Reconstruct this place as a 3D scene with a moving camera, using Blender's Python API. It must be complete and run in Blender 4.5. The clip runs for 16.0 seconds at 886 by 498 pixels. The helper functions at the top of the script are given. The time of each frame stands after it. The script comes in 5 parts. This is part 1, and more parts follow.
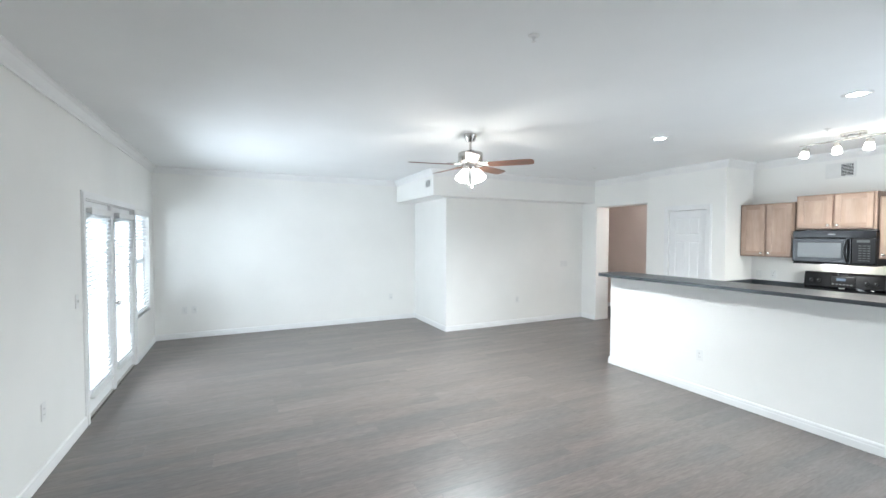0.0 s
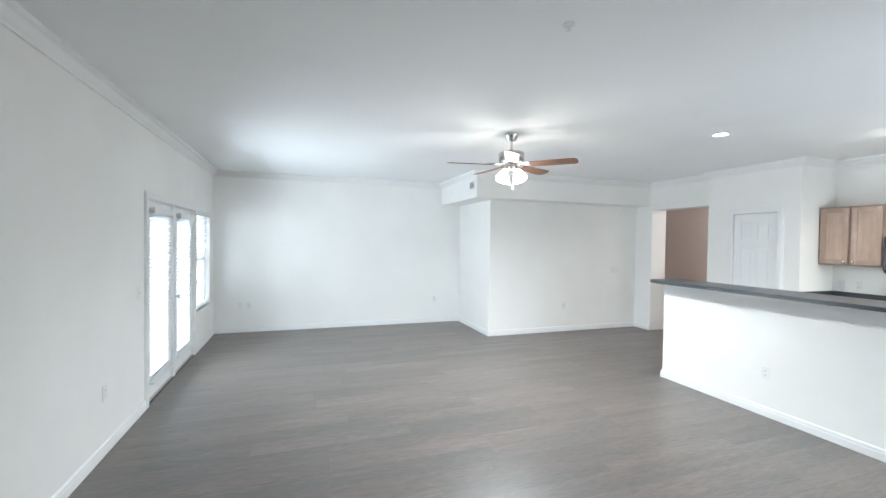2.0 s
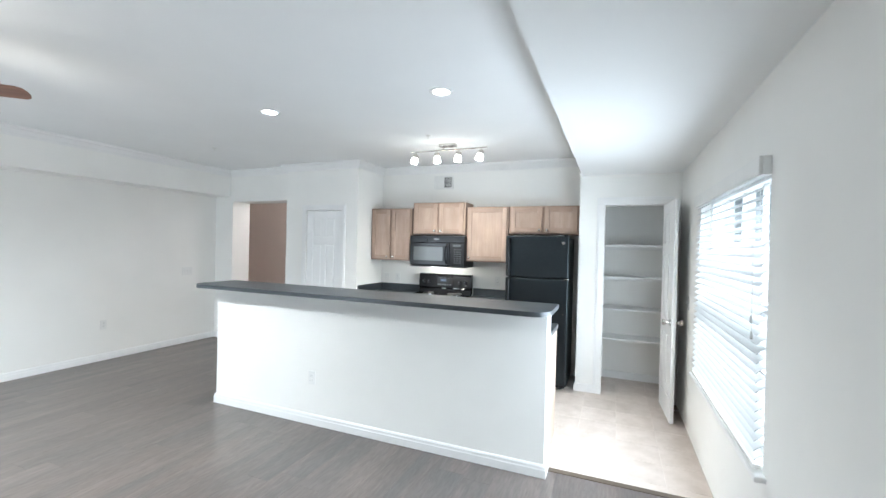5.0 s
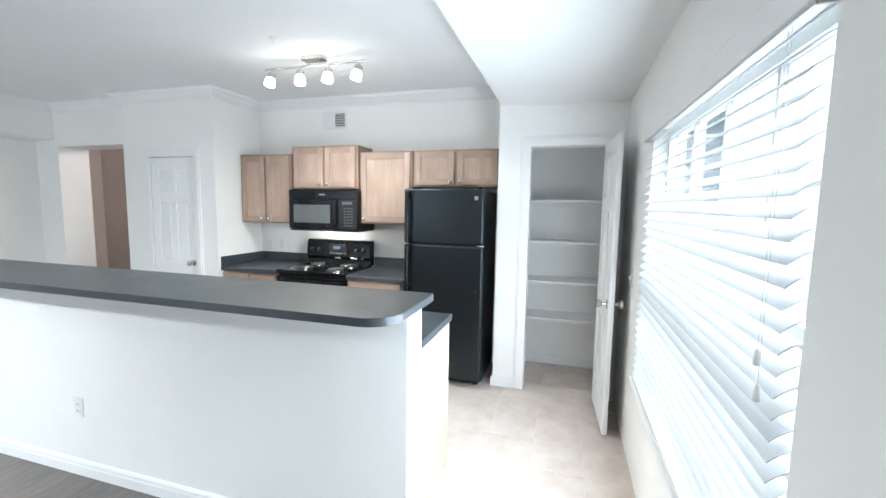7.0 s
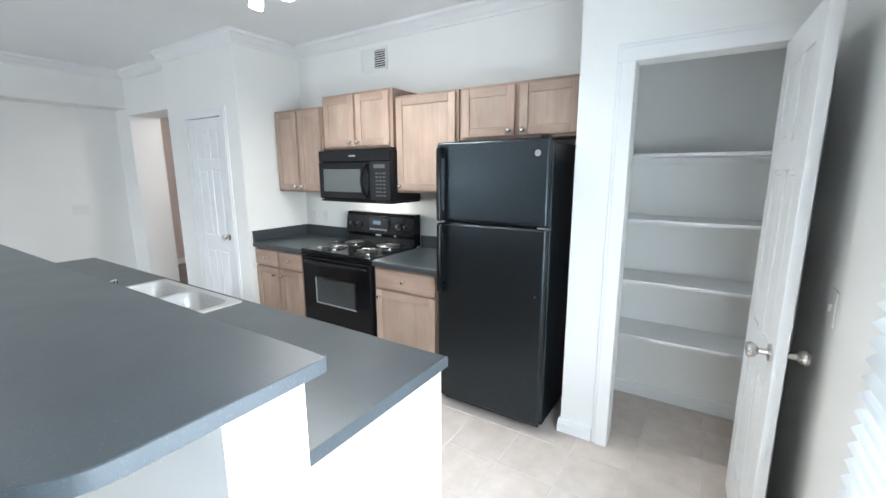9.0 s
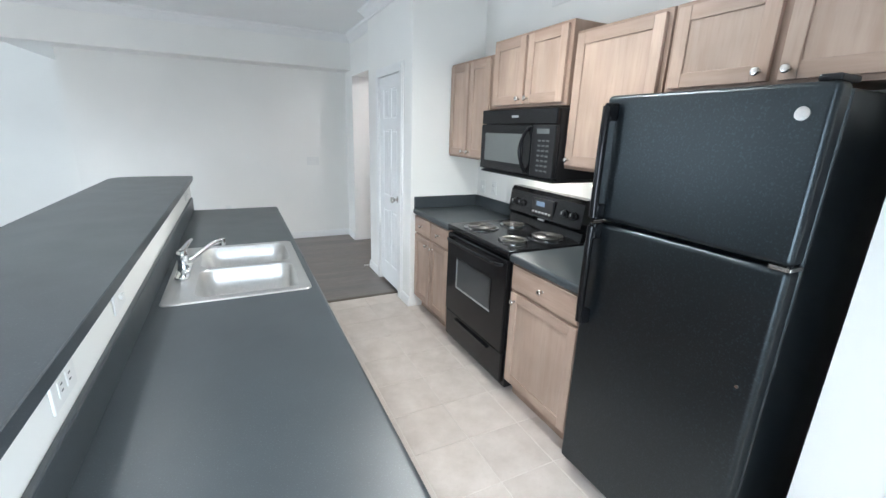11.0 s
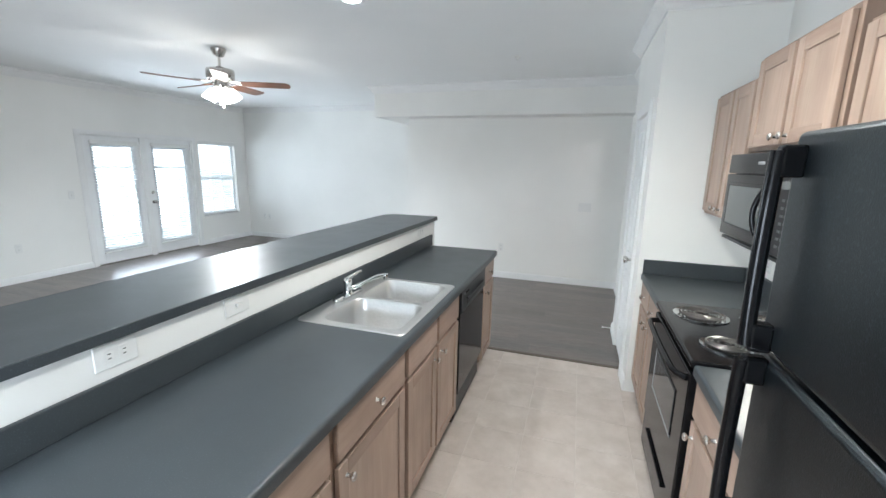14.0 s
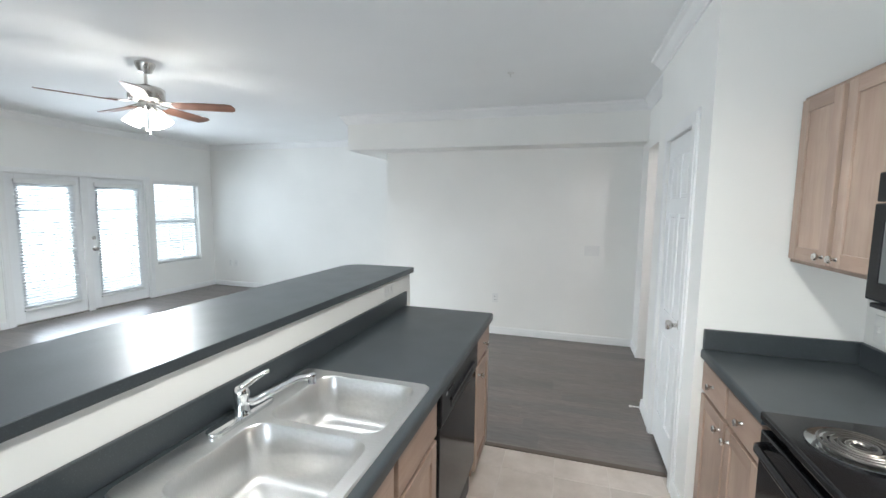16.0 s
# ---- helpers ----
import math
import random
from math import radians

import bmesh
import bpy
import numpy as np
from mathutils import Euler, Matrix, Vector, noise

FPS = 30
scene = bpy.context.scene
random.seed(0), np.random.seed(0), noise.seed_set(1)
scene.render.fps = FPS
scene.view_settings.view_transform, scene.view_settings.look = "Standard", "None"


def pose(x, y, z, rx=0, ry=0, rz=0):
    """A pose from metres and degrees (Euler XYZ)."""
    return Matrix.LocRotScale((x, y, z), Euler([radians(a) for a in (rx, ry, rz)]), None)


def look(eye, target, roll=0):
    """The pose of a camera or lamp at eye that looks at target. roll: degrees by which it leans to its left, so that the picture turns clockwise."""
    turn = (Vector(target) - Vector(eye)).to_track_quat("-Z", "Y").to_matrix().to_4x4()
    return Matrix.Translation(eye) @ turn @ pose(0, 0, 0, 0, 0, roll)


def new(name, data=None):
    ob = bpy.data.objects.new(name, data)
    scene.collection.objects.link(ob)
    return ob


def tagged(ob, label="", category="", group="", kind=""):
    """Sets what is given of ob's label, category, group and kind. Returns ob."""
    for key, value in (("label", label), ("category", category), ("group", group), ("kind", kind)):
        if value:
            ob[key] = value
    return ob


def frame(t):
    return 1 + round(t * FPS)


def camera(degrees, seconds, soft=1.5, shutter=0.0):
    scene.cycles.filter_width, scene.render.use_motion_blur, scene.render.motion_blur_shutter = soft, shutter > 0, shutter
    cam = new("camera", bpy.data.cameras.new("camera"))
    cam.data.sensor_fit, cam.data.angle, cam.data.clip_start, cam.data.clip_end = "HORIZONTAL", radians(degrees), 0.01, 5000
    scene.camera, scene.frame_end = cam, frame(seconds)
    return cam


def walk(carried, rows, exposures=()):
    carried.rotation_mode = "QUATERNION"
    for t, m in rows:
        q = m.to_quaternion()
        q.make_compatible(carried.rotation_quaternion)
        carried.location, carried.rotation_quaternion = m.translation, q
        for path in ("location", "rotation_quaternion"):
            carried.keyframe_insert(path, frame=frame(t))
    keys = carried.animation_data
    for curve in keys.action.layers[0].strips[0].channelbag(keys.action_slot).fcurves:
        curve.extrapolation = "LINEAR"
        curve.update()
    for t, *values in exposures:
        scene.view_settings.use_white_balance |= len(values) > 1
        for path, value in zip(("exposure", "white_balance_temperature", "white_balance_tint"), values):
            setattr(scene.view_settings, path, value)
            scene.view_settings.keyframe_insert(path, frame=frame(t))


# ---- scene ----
cam = camera(93.9, 16.0)
PATH = [
    (0, (0.435, 0.169, 1.62), (1.315, 1.964, 1.559), 0.1),
    (0.5, (0.407, 0.153, 1.599), (1.162, 2.004, 1.547), 0.4),
    (1, (0.49, 0.127, 1.616), (1.133, 2.02, 1.559), 0.5),
    (1.5, (0.512, 0.149, 1.598), (1.138, 2.048, 1.547), 0.8),
    (2, (0.576, 0.174, 1.593), (1.23, 2.064, 1.55), 0.8),
    (2.5, (0.723, 0.243, 1.6), (1.523, 2.076, 1.557), 1.1),
    (3, (0.887, 0.339, 1.619), (1.975, 2.017, 1.586), 1.5),
    (3.5, (1.012, 0.428, 1.58), (2.384, 1.883, 1.574), 1.7),
    (4, (1.264, 0.426, 1.583), (2.875, 1.612, 1.585), 1.7),
    (4.5, (1.532, 0.399, 1.6), (3.287, 1.359, 1.597), 1.6),
    (5, (1.798, 0.42, 1.567), (3.647, 1.183, 1.552), 1.4),
    (5.2, (1.923, 0.417, 1.577), (3.797, 1.113, 1.547), 1.2),
    (7.5, (3.45, 0.164, 1.556), (5.348, 0.746, 1.319), 1.1),
    (8, (3.766, 0.142, 1.549), (5.614, 0.857, 1.279), 1.0),
    (10.3, (4.919, 0.244, 1.537), (6.158, 1.736, 1.047), 1.1),
    (10.5, (4.989, 0.302, 1.548), (6.141, 1.857, 1.045), 1.9),
    (11, (5.179, 0.346, 1.558), (6.037, 2.066, 1.007), 2.0),
    (11.5, (5.376, 0.34, 1.567), (5.918, 2.172, 0.977), 1.9),
    (12, (5.544, 0.359, 1.568), (5.783, 2.251, 0.966), 1.9),
    (12.5, (5.728, 0.437, 1.581), (5.671, 2.345, 0.985), 1.6),
    (13, (5.866, 0.493, 1.597), (5.61, 2.392, 1.024), 1.7),
    (13.5, (5.974, 0.497, 1.626), (5.482, 2.365, 1.109), 1.2),
    (14, (6.04, 0.506, 1.623), (5.441, 2.371, 1.222), 1.2),
    (14.5, (6.05, 0.562, 1.613), (5.404, 2.427, 1.286), 1.1),
    (15, (5.984, 0.76, 1.605), (5.326, 2.628, 1.324), 0.8),
    (15.5, (5.918, 1.048, 1.597), (5.288, 2.931, 1.354), 0.7),
    (16, (5.857, 1.36, 1.58), (5.286, 3.266, 1.376), 0.7),
]
walk(cam, [(t, look(eye, target, roll)) for t, eye, target, roll in PATH], [(0.0, 1.50, 5650, 4), (3.0, 1.38, 5650, 4), (5.0, 1.37, 5600, 4), (8.0, 1.40, 5550, 4), (10.5, 1.34, 5450, 4), (13.5, 1.25, 5550, 4), (16.0, 1.22, 5650, 4)])

# ---- world and light ----
wd = bpy.data.worlds.new("overcast_sky")
scene.world = wd
wd.use_nodes = True
wn = wd.node_tree
sky = wn.nodes.new("ShaderNodeTexSky")
sky.sky_type, sky.sun_disc = "NISHITA", False
sky.sun_elevation, sky.sun_rotation = radians(50), radians(200)
sky.dust_density, sky.ozone_density = 5.0, 0.6
# thin cloud whitens the sky
veil = wn.nodes.new("ShaderNodeMix")
veil.data_type = "RGBA"
veil.inputs[0].default_value = 0.6
veil.inputs[7].default_value = (12.0, 12.2, 12.4, 1)
wn.links.new(sky.outputs[0], veil.inputs[6])
wn.links.new(veil.outputs[2], wn.nodes["Background"].inputs[0])
wn.nodes["Background"].inputs[1].default_value = 0.15

sun_data = bpy.data.lights.new("sun", "SUN")
sun_data.energy, sun_data.angle, sun_data.color = 0.6, radians(15), (1.0, 0.96, 0.9)
sun = new("sun", sun_data)
sun.matrix_world = look((0, 0, 0), (0.3, 0.75, -0.9))


def window_light(name, at, toward, w, h, power, color=(0.97, 0.985, 1.0), spread=180):
    """An added area lamp that stands in for sky light, just inside or outside an opening."""
    d = bpy.data.lights.new(name, "AREA")
    d.shape, d.size, d.size_y, d.energy, d.color = "RECTANGLE", w, h, power, color
    d.spread = radians(spread)
    ob = new(name, d)
    ob.matrix_world = look(at, toward)
    return ob


def down_spot(name, at, power, color=(1.0, 0.93, 0.84), spread=130):
    d = bpy.data.lights.new(name, "SPOT")
    d.energy, d.shadow_soft_size, d.color, d.spot_size, d.spot_blend = power, 0.05, color, radians(spread), 0.8
    ob = new(name, d)
    ob.location = at
    return ob


def bulb(name, at, power, radius=0.05, color=(1.0, 0.82, 0.62)):
    d = bpy.data.lights.new(name, "POINT")
    d.energy, d.shadow_soft_size, d.color = power, radius, color
    ob = new(name, d)
    ob.location = at
    return ob


# ---- materials ----
def nodes_of(name):
    m = bpy.data.materials.new(name)
    m.use_nodes = True
    nt = m.node_tree
    return m, nt, nt.nodes["Principled BSDF"], nt.links


def coords(nt, scale=(1, 1, 1), kind="Object"):
    c = nt.nodes.new("ShaderNodeTexCoord")
    mp = nt.nodes.new("ShaderNodeMapping")
    mp.inputs["Scale"].default_value = scale
    nt.links.new(c.outputs[kind], mp.inputs["Vector"])
    return mp.outputs[0]


def noise_tex(nt, vec, scale, detail=4, rough=0.55):
    n = nt.nodes.new("ShaderNodeTexNoise")
    n.inputs["Scale"].default_value, n.inputs["Detail"].default_value = scale, detail
    n.inputs["Roughness"].default_value = rough
    nt.links.new(vec, n.inputs["Vector"])
    return n.outputs["Fac"]


def ramp(nt, fac, stops):
    r = nt.nodes.new("ShaderNodeValToRGB")
    e = r.color_ramp.elements
    while len(e) < len(stops):
        e.new(0.5)
    for k, (p, c) in enumerate(stops):
        e[k].position, e[k].color = p, (*c, 1)
    nt.links.new(fac, r.inputs[0])
    return r.outputs[0]


def bump(nt, bsdf, height, strength, distance=0.002):
    b = nt.nodes.new("ShaderNodeBump")
    b.inputs["Strength"].default_value, b.inputs["Distance"].default_value = strength, distance
    nt.links.new(height, b.inputs["Height"])
    nt.links.new(b.outputs[0], bsdf.inputs["Normal"])


def mix(nt, a, b, fac, mode="MIX"):
    n = nt.nodes.new("ShaderNodeMix")
    n.data_type, n.blend_type = "RGBA", mode
    for value, key in ((fac, 0), (a, 6), (b, 7)):
        if hasattr(value, "links"):
            nt.links.new(value, n.inputs[key])
        elif key == 0:
            n.inputs[0].default_value = value
        else:
            n.inputs[key].default_value = (*value, 1)
    return n.outputs[2]


def varied(name, color, rough, amount=0.06, scale=3.0, grain=120, relief=0.15, metal=0.0, kind="Object", dist=0.001):
    """A painted or moulded surface: slight blotches, fine relief, uneven gloss."""
    m, nt, bs, ln = nodes_of(name)
    v = coords(nt, kind=kind)
    big = noise_tex(nt, v, scale, 3)
    lo = tuple(c * (1 - amount) for c in color)
    hi = tuple(min(1, c * (1 + amount)) for c in color)
    ln.new(ramp(nt, big, [(0.3, lo), (0.7, hi)]), bs.inputs["Base Color"])
    rr = nt.nodes.new("ShaderNodeMapRange")
    rr.inputs[3].default_value, rr.inputs[4].default_value = rough * 0.88, min(1, rough * 1.12)
    ln.new(noise_tex(nt, v, scale * 7, 3), rr.inputs[0])
    ln.new(rr.outputs[0], bs.inputs["Roughness"])
    bs.inputs["Metallic"].default_value = metal
    if relief:
        bump(nt, bs, noise_tex(nt, v, grain, 2), relief, dist)
    return m


def wood(name, dark, light, axis, rough=0.42, scale=14):
    """Stained maple with grain along one axis, varying from piece to piece."""
    m, nt, bs, ln = nodes_of(name)
    s = [1.0, 1.0, 1.0]
    s["xyz".index(axis)] = 0.09
    c = nt.nodes.new("ShaderNodeTexCoord")
    info = nt.nodes.new("ShaderNodeObjectInfo")
    add = nt.nodes.new("ShaderNodeVectorMath")
    mul = nt.nodes.new("ShaderNodeMath")
    mul.operation, mul.inputs[1].default_value = "MULTIPLY", 37.0
    ln.new(info.outputs["Random"], mul.inputs[0])
    ln.new(c.outputs["Object"], add.inputs[0])
    ln.new(mul.outputs[0], add.inputs[1])
    mp = nt.nodes.new("ShaderNodeMapping")
    mp.inputs["Scale"].default_value = s
    ln.new(add.outputs[0], mp.inputs[0])
    g1 = noise_tex(nt, mp.outputs[0], scale, 6, 0.6)
    g2 = noise_tex(nt, mp.outputs[0], scale * 7, 3)
    blotch = noise_tex(nt, add.outputs[0], 3.5, 2)
    base = ramp(nt, g1, [(0.28, dark), (0.72, light)])
    fine = mix(nt, base, tuple(c * 0.8 for c in dark), ramp(nt, g2, [(0.52, (0, 0, 0)), (0.8, (0.4, 0.4, 0.4))]))
    tone = ramp(nt, info.outputs["Random"], [(0, (0.86, 0.86, 0.86)), (1, (1, 1, 1))])
    col = mix(nt, mix(nt, fine, tone, 1.0, "MULTIPLY"), ramp(nt, blotch, [(0.35, (0.84, 0.84, 0.84)), (0.65, (1, 1, 1))]), 1.0, "MULTIPLY")
    ln.new(col, bs.inputs["Base Color"])
    bs.inputs["Roughness"].default_value = rough
    bump(nt, bs, g2, 0.08, 0.001)
    return m


def floor_wood():
    """Dark hand-scraped laminate, with hue and wear varying by plank."""
    m, nt, bs, ln = nodes_of("dark_laminate")
    c = nt.nodes.new("ShaderNodeTexCoord")
    info = nt.nodes.new("ShaderNodeObjectInfo")
    mul = nt.nodes.new("ShaderNodeMath")
    mul.operation, mul.inputs[1].default_value = "MULTIPLY", 53.0
    add = nt.nodes.new("ShaderNodeVectorMath")
    ln.new(info.outputs["Random"], mul.inputs[0])
    ln.new(c.outputs["Object"], add.inputs[0])
    ln.new(mul.outputs[0], add.inputs[1])
    mp = nt.nodes.new("ShaderNodeMapping")
    mp.inputs["Scale"].default_value = (0.16, 1.0, 1.0)
    ln.new(add.outputs[0], mp.inputs[0])
    g1 = noise_tex(nt, mp.outputs[0], 30, 5, 0.6)
    patch = noise_tex(nt, mp.outputs[0], 4, 2)
    fine = noise_tex(nt, mp.outputs[0], 75, 2)
    base = ramp(nt, g1, [(0.0, (0.095, 0.076, 0.066)), (1.0, (0.25, 0.203, 0.18))])
    grey = mix(nt, base, (0.105, 0.100, 0.098), ramp(nt, patch, [(0.3, (0, 0, 0)), (0.7, (0.75, 0.75, 0.75))]))
    tone = ramp(nt, info.outputs["Random"], [(0, (0.84, 0.84, 0.84)), (1, (1.0, 1.0, 1.0))])
    worn = mix(nt, grey, ramp(nt, fine, [(0.2, (0.76, 0.74, 0.73)), (0.8, (1.24, 1.26, 1.27))]), 1.0, "MULTIPLY")
    ln.new(mix(nt, worn, tone, 1.0, "MULTIPLY"), bs.inputs["Base Color"])
    rr = nt.nodes.new("ShaderNodeMapRange")
    rr.inputs[3].default_value, rr.inputs[4].default_value = 0.30, 0.39
    ln.new(patch, rr.inputs[0])
    ln.new(rr.outputs[0], bs.inputs["Roughness"])
    bs.inputs["Specular IOR Level"].default_value = 0.85
    return m


def tile_mat():
    """Pale beige ceramic with soft clouding, each tile a little different."""
    m, nt, bs, ln = nodes_of("beige_ceramic")
    c = nt.nodes.new("ShaderNodeTexCoord")
    info = nt.nodes.new("ShaderNodeObjectInfo")
    mul = nt.nodes.new("ShaderNodeMath")
    mul.operation, mul.inputs[1].default_value = "MULTIPLY", 29.0
    add = nt.nodes.new("ShaderNodeVectorMath")
    ln.new(info.outputs["Random"], mul.inputs[0])
    ln.new(c.outputs["Object"], add.inputs[0])
    ln.new(mul.outputs[0], add.inputs[1])
    a = noise_tex(nt, add.outputs[0], 7, 5, 0.6)
    b = noise_tex(nt, add.outputs[0], 60, 3)
    base = ramp(nt, a, [(0.3, (0.55, 0.475, 0.415)), (0.7, (0.68, 0.605, 0.545))])
    spot = mix(nt, base, (0.52, 0.44, 0.38), ramp(nt, b, [(0.55, (0, 0, 0)), (0.75, (0.25, 0.25, 0.25))]))
    tone = ramp(nt, info.outputs["Random"], [(0, (0.93, 0.93, 0.93)), (1, (1, 1, 1))])
    ln.new(mix(nt, spot, tone, 1.0, "MULTIPLY"), bs.inputs["Base Color"])
    bs.inputs["Roughness"].default_value = 0.36
    bump(nt, bs, a, 0.08, 0.003)
    return m


def speckled(name, base, speck, rough, density=0.62, scale=420, relief=0.0):
    """Laminate with fine flecks."""
    m, nt, bs, ln = nodes_of(name)
    v = coords(nt)
    f = noise_tex(nt, v, scale, 2)
    b = noise_tex(nt, v, 5, 3)
    col = mix(nt, base, speck, ramp(nt, f, [(density, (0, 0, 0)), (density + 0.12, (1, 1, 1))]))
    ln.new(mix(nt, col, tuple(c * 0.8 for c in base), ramp(nt, b, [(0.4, (0, 0, 0)), (0.7, (0.5, 0.5, 0.5))])), bs.inputs["Base Color"])
    rr = nt.nodes.new("ShaderNodeMapRange")
    rr.inputs[3].default_value, rr.inputs[4].default_value = rough * 0.9, rough * 1.15
    ln.new(b, rr.inputs[0])
    ln.new(rr.outputs[0], bs.inputs["Roughness"])
    bs.inputs["Specular IOR Level"].default_value = 0.32
    if relief:
        bump(nt, bs, noise_tex(nt, v, 330, 2), relief, 0.0012)
    return m


def brushed(name, color, rough, stretch):
    m, nt, bs, ln = nodes_of(name)
    v = coords(nt, stretch)
    n = noise_tex(nt, v, 60, 3)
    ln.new(ramp(nt, n, [(0.3, tuple(c * 0.9 for c in color)), (0.7, color)]), bs.inputs["Base Color"])
    bs.inputs["Metallic"].default_value = 1.0
    rr = nt.nodes.new("ShaderNodeMapRange")
    rr.inputs[3].default_value, rr.inputs[4].default_value = rough * 0.8, rough * 1.2
    ln.new(n, rr.inputs[0])
    ln.new(rr.outputs[0], bs.inputs["Roughness"])
    bump(nt, bs, n, 0.03, 0.0005)
    return m


def clear_glass(name, tint=(0.96, 0.98, 0.98)):
    m, nt, bs, ln = nodes_of(name)
    bs.inputs["Base Color"].default_value = (*tint, 1)
    bs.inputs["Roughness"].default_value, bs.inputs["IOR"].default_value = 0.0, 1.45
    bs.inputs["Transmission Weight"].default_value = 1.0
    return m


def glowing(name, color, strength):
    m, nt, bs, ln = nodes_of(name)
    bs.inputs["Base Color"].default_value = (0.85, 0.85, 0.83, 1)
    bs.inputs["Emission Color"].default_value = (*color, 1)
    bs.inputs["Emission Strength"].default_value = strength
    bs.inputs["Roughness"].default_value = 0.4
    return m


def slat_mat():
    """White faux-wood blind slats that let some light through."""
    m, nt, bs, ln = nodes_of("blind_white")
    bs.inputs["Base Color"].default_value = (0.82, 0.83, 0.83, 1)
    bs.inputs["Roughness"].default_value = 0.45
    tr = nt.nodes.new("ShaderNodeBsdfTranslucent")
    tr.inputs[0].default_value = (0.85, 0.87, 0.88, 1)
    ms = nt.nodes.new("ShaderNodeMixShader")
    ms.inputs[0].default_value = 0.35
    ln.new(bs.outputs[0], ms.inputs[1])
    ln.new(tr.outputs[0], ms.inputs[2])
    ln.new(ms.outputs[0], nt.nodes["Material Output"].inputs[0])
    return m


WALL = varied("warm_white_wall_paint", (0.865, 0.86, 0.83), 0.62, 0.025, 1.2, 170, 0.22)
CEIL = varied("ceiling_white", (0.90, 0.91, 0.905), 0.8, 0.02, 1.0, 140, 0.3)
TRIM = varied("trim_white_semigloss", (0.84, 0.84, 0.83), 0.38, 0.02, 4, 90, 0.05)
DOORW = varied("door_white", (0.86, 0.865, 0.86), 0.42, 0.02, 4, 90, 0.08)
TAN = varied("tan_hall_paint", (0.68, 0.585, 0.535), 0.65, 0.03, 1.5, 170, 0.2)
FLOORW = floor_wood()
TILE = tile_mat()
GROUT = varied("grout", (0.66, 0.60, 0.54), 0.85, 0.08, 8, 200, 0.3)
SUBFLOOR = varied("plank_joint", (0.07, 0.056, 0.048), 0.7, 0.1, 6)
LAM = speckled("charcoal_laminate", (0.048, 0.056, 0.062), (0.088, 0.100, 0.109), 0.34, 0.60, 300)
LAM.node_tree.nodes["Principled BSDF"].inputs["Specular IOR Level"].default_value = 0.5
MAPLE_V = wood("maple_grain_upright", (0.41, 0.290, 0.220), (0.54, 0.415, 0.332), "z")
MAPLE_H = wood("maple_grain_level", (0.36, 0.248, 0.186), (0.49, 0.366, 0.290), "y")
# body maple, darkened to carry the shade in the gaps between doors
MAPLE_D = wood("maple_body_shade", (0.30, 0.20, 0.148), (0.42, 0.305, 0.235), "z")
MAPLE_END = wood("pale_end_panel", (0.52, 0.40, 0.31), (0.62, 0.50, 0.40), "z", 0.5)
BLACK = varied("black_gloss_enamel", (0.008, 0.008, 0.009), 0.14, 0.1, 6, 60, 0.0)
BLACKM = varied("black_satin_plastic", (0.013, 0.013, 0.014), 0.34, 0.1, 6, 200, 0.1)
FRIDGE = speckled("black_textured_steel", (0.0014, 0.0021, 0.0030), (0.017, 0.022, 0.028), 0.33, 0.55, 150, 0.34)
FRIDGE.node_tree.nodes["Principled BSDF"].inputs["Specular IOR Level"].default_value = 0.66
FRIDGE.node_tree.nodes["Principled BSDF"].inputs["Specular Tint"].default_value = (0.80, 0.93, 1.0, 1)
DGLASS = varied("oven_window_glass", (0.055, 0.06, 0.062), 0.05, 0.05, 3, 60, 0.0)
SCREEN = varied("microwave_window_mesh", (0.12, 0.128, 0.128), 0.10, 0.05, 3, 60, 0.0)
STEEL = brushed("stainless_steel", (0.74, 0.735, 0.725), 0.33, (1, 12, 1))
CHROME = brushed("chrome", (0.80, 0.81, 0.82), 0.07, (1, 1, 1))
NICKEL = brushed("brushed_nickel", (0.62, 0.60, 0.57), 0.26, (1, 1, 10))
COIL = varied("burner_coil_metal", (0.12, 0.112, 0.105), 0.33, 0.15, 30, 200, 0.1, 0.7)
GLASS = clear_glass("window_glass")
PLASTIC = varied("white_plastic", (0.80, 0.80, 0.78), 0.35, 0.02, 10, 100, 0.0)
# near-black for flat pieces that stand for the shade inside slots and openings
SLOT = varied("opening_shade_dark", (0.03, 0.03, 0.03), 0.6, 0.1, 10)
SLAT = slat_mat()
VINYL = varied("white_vinyl_frame", (0.80, 0.81, 0.81), 0.4, 0.02, 6, 100, 0.0)
BLADE = wood("fan_blade_walnut", (0.16, 0.075, 0.045), (0.30, 0.15, 0.095), "x", 0.4)
SHADEG = glowing("frosted_lamp_glass", (1.0, 0.90, 0.78), 5.0)
CANGLOW = glowing("recessed_lamp_lens", (1.0, 0.97, 0.92), 9.0)
LEDGLOW = glowing("display_blue", (0.35, 0.5, 0.75), 0.12)
LEDGLOW.node_tree.nodes["Principled BSDF"].inputs["Base Color"].default_value = (0.04, 0.05, 0.065, 1)
LEGEND_GLINT = varied("legend_and_glint_grey", (0.26, 0.265, 0.265), 0.4, 0.02, 20, 100, 0.0)
KEYDIM = varied("printed_key_dim", (0.085, 0.088, 0.09), 0.4, 0.02, 20, 100, 0.0)
STUCCO = varied("outside_stucco", (0.62, 0.58, 0.52), 0.9, 0.08, 1, 60, 0.5)
OUTGL = varied("outside_dark_pane", (0.04, 0.05, 0.06), 0.08, 0.05, 1, 60, 0.0)
CONC = varied("outside_concrete", (0.42, 0.41, 0.39), 0.9, 0.1, 0.6, 40, 0.4)
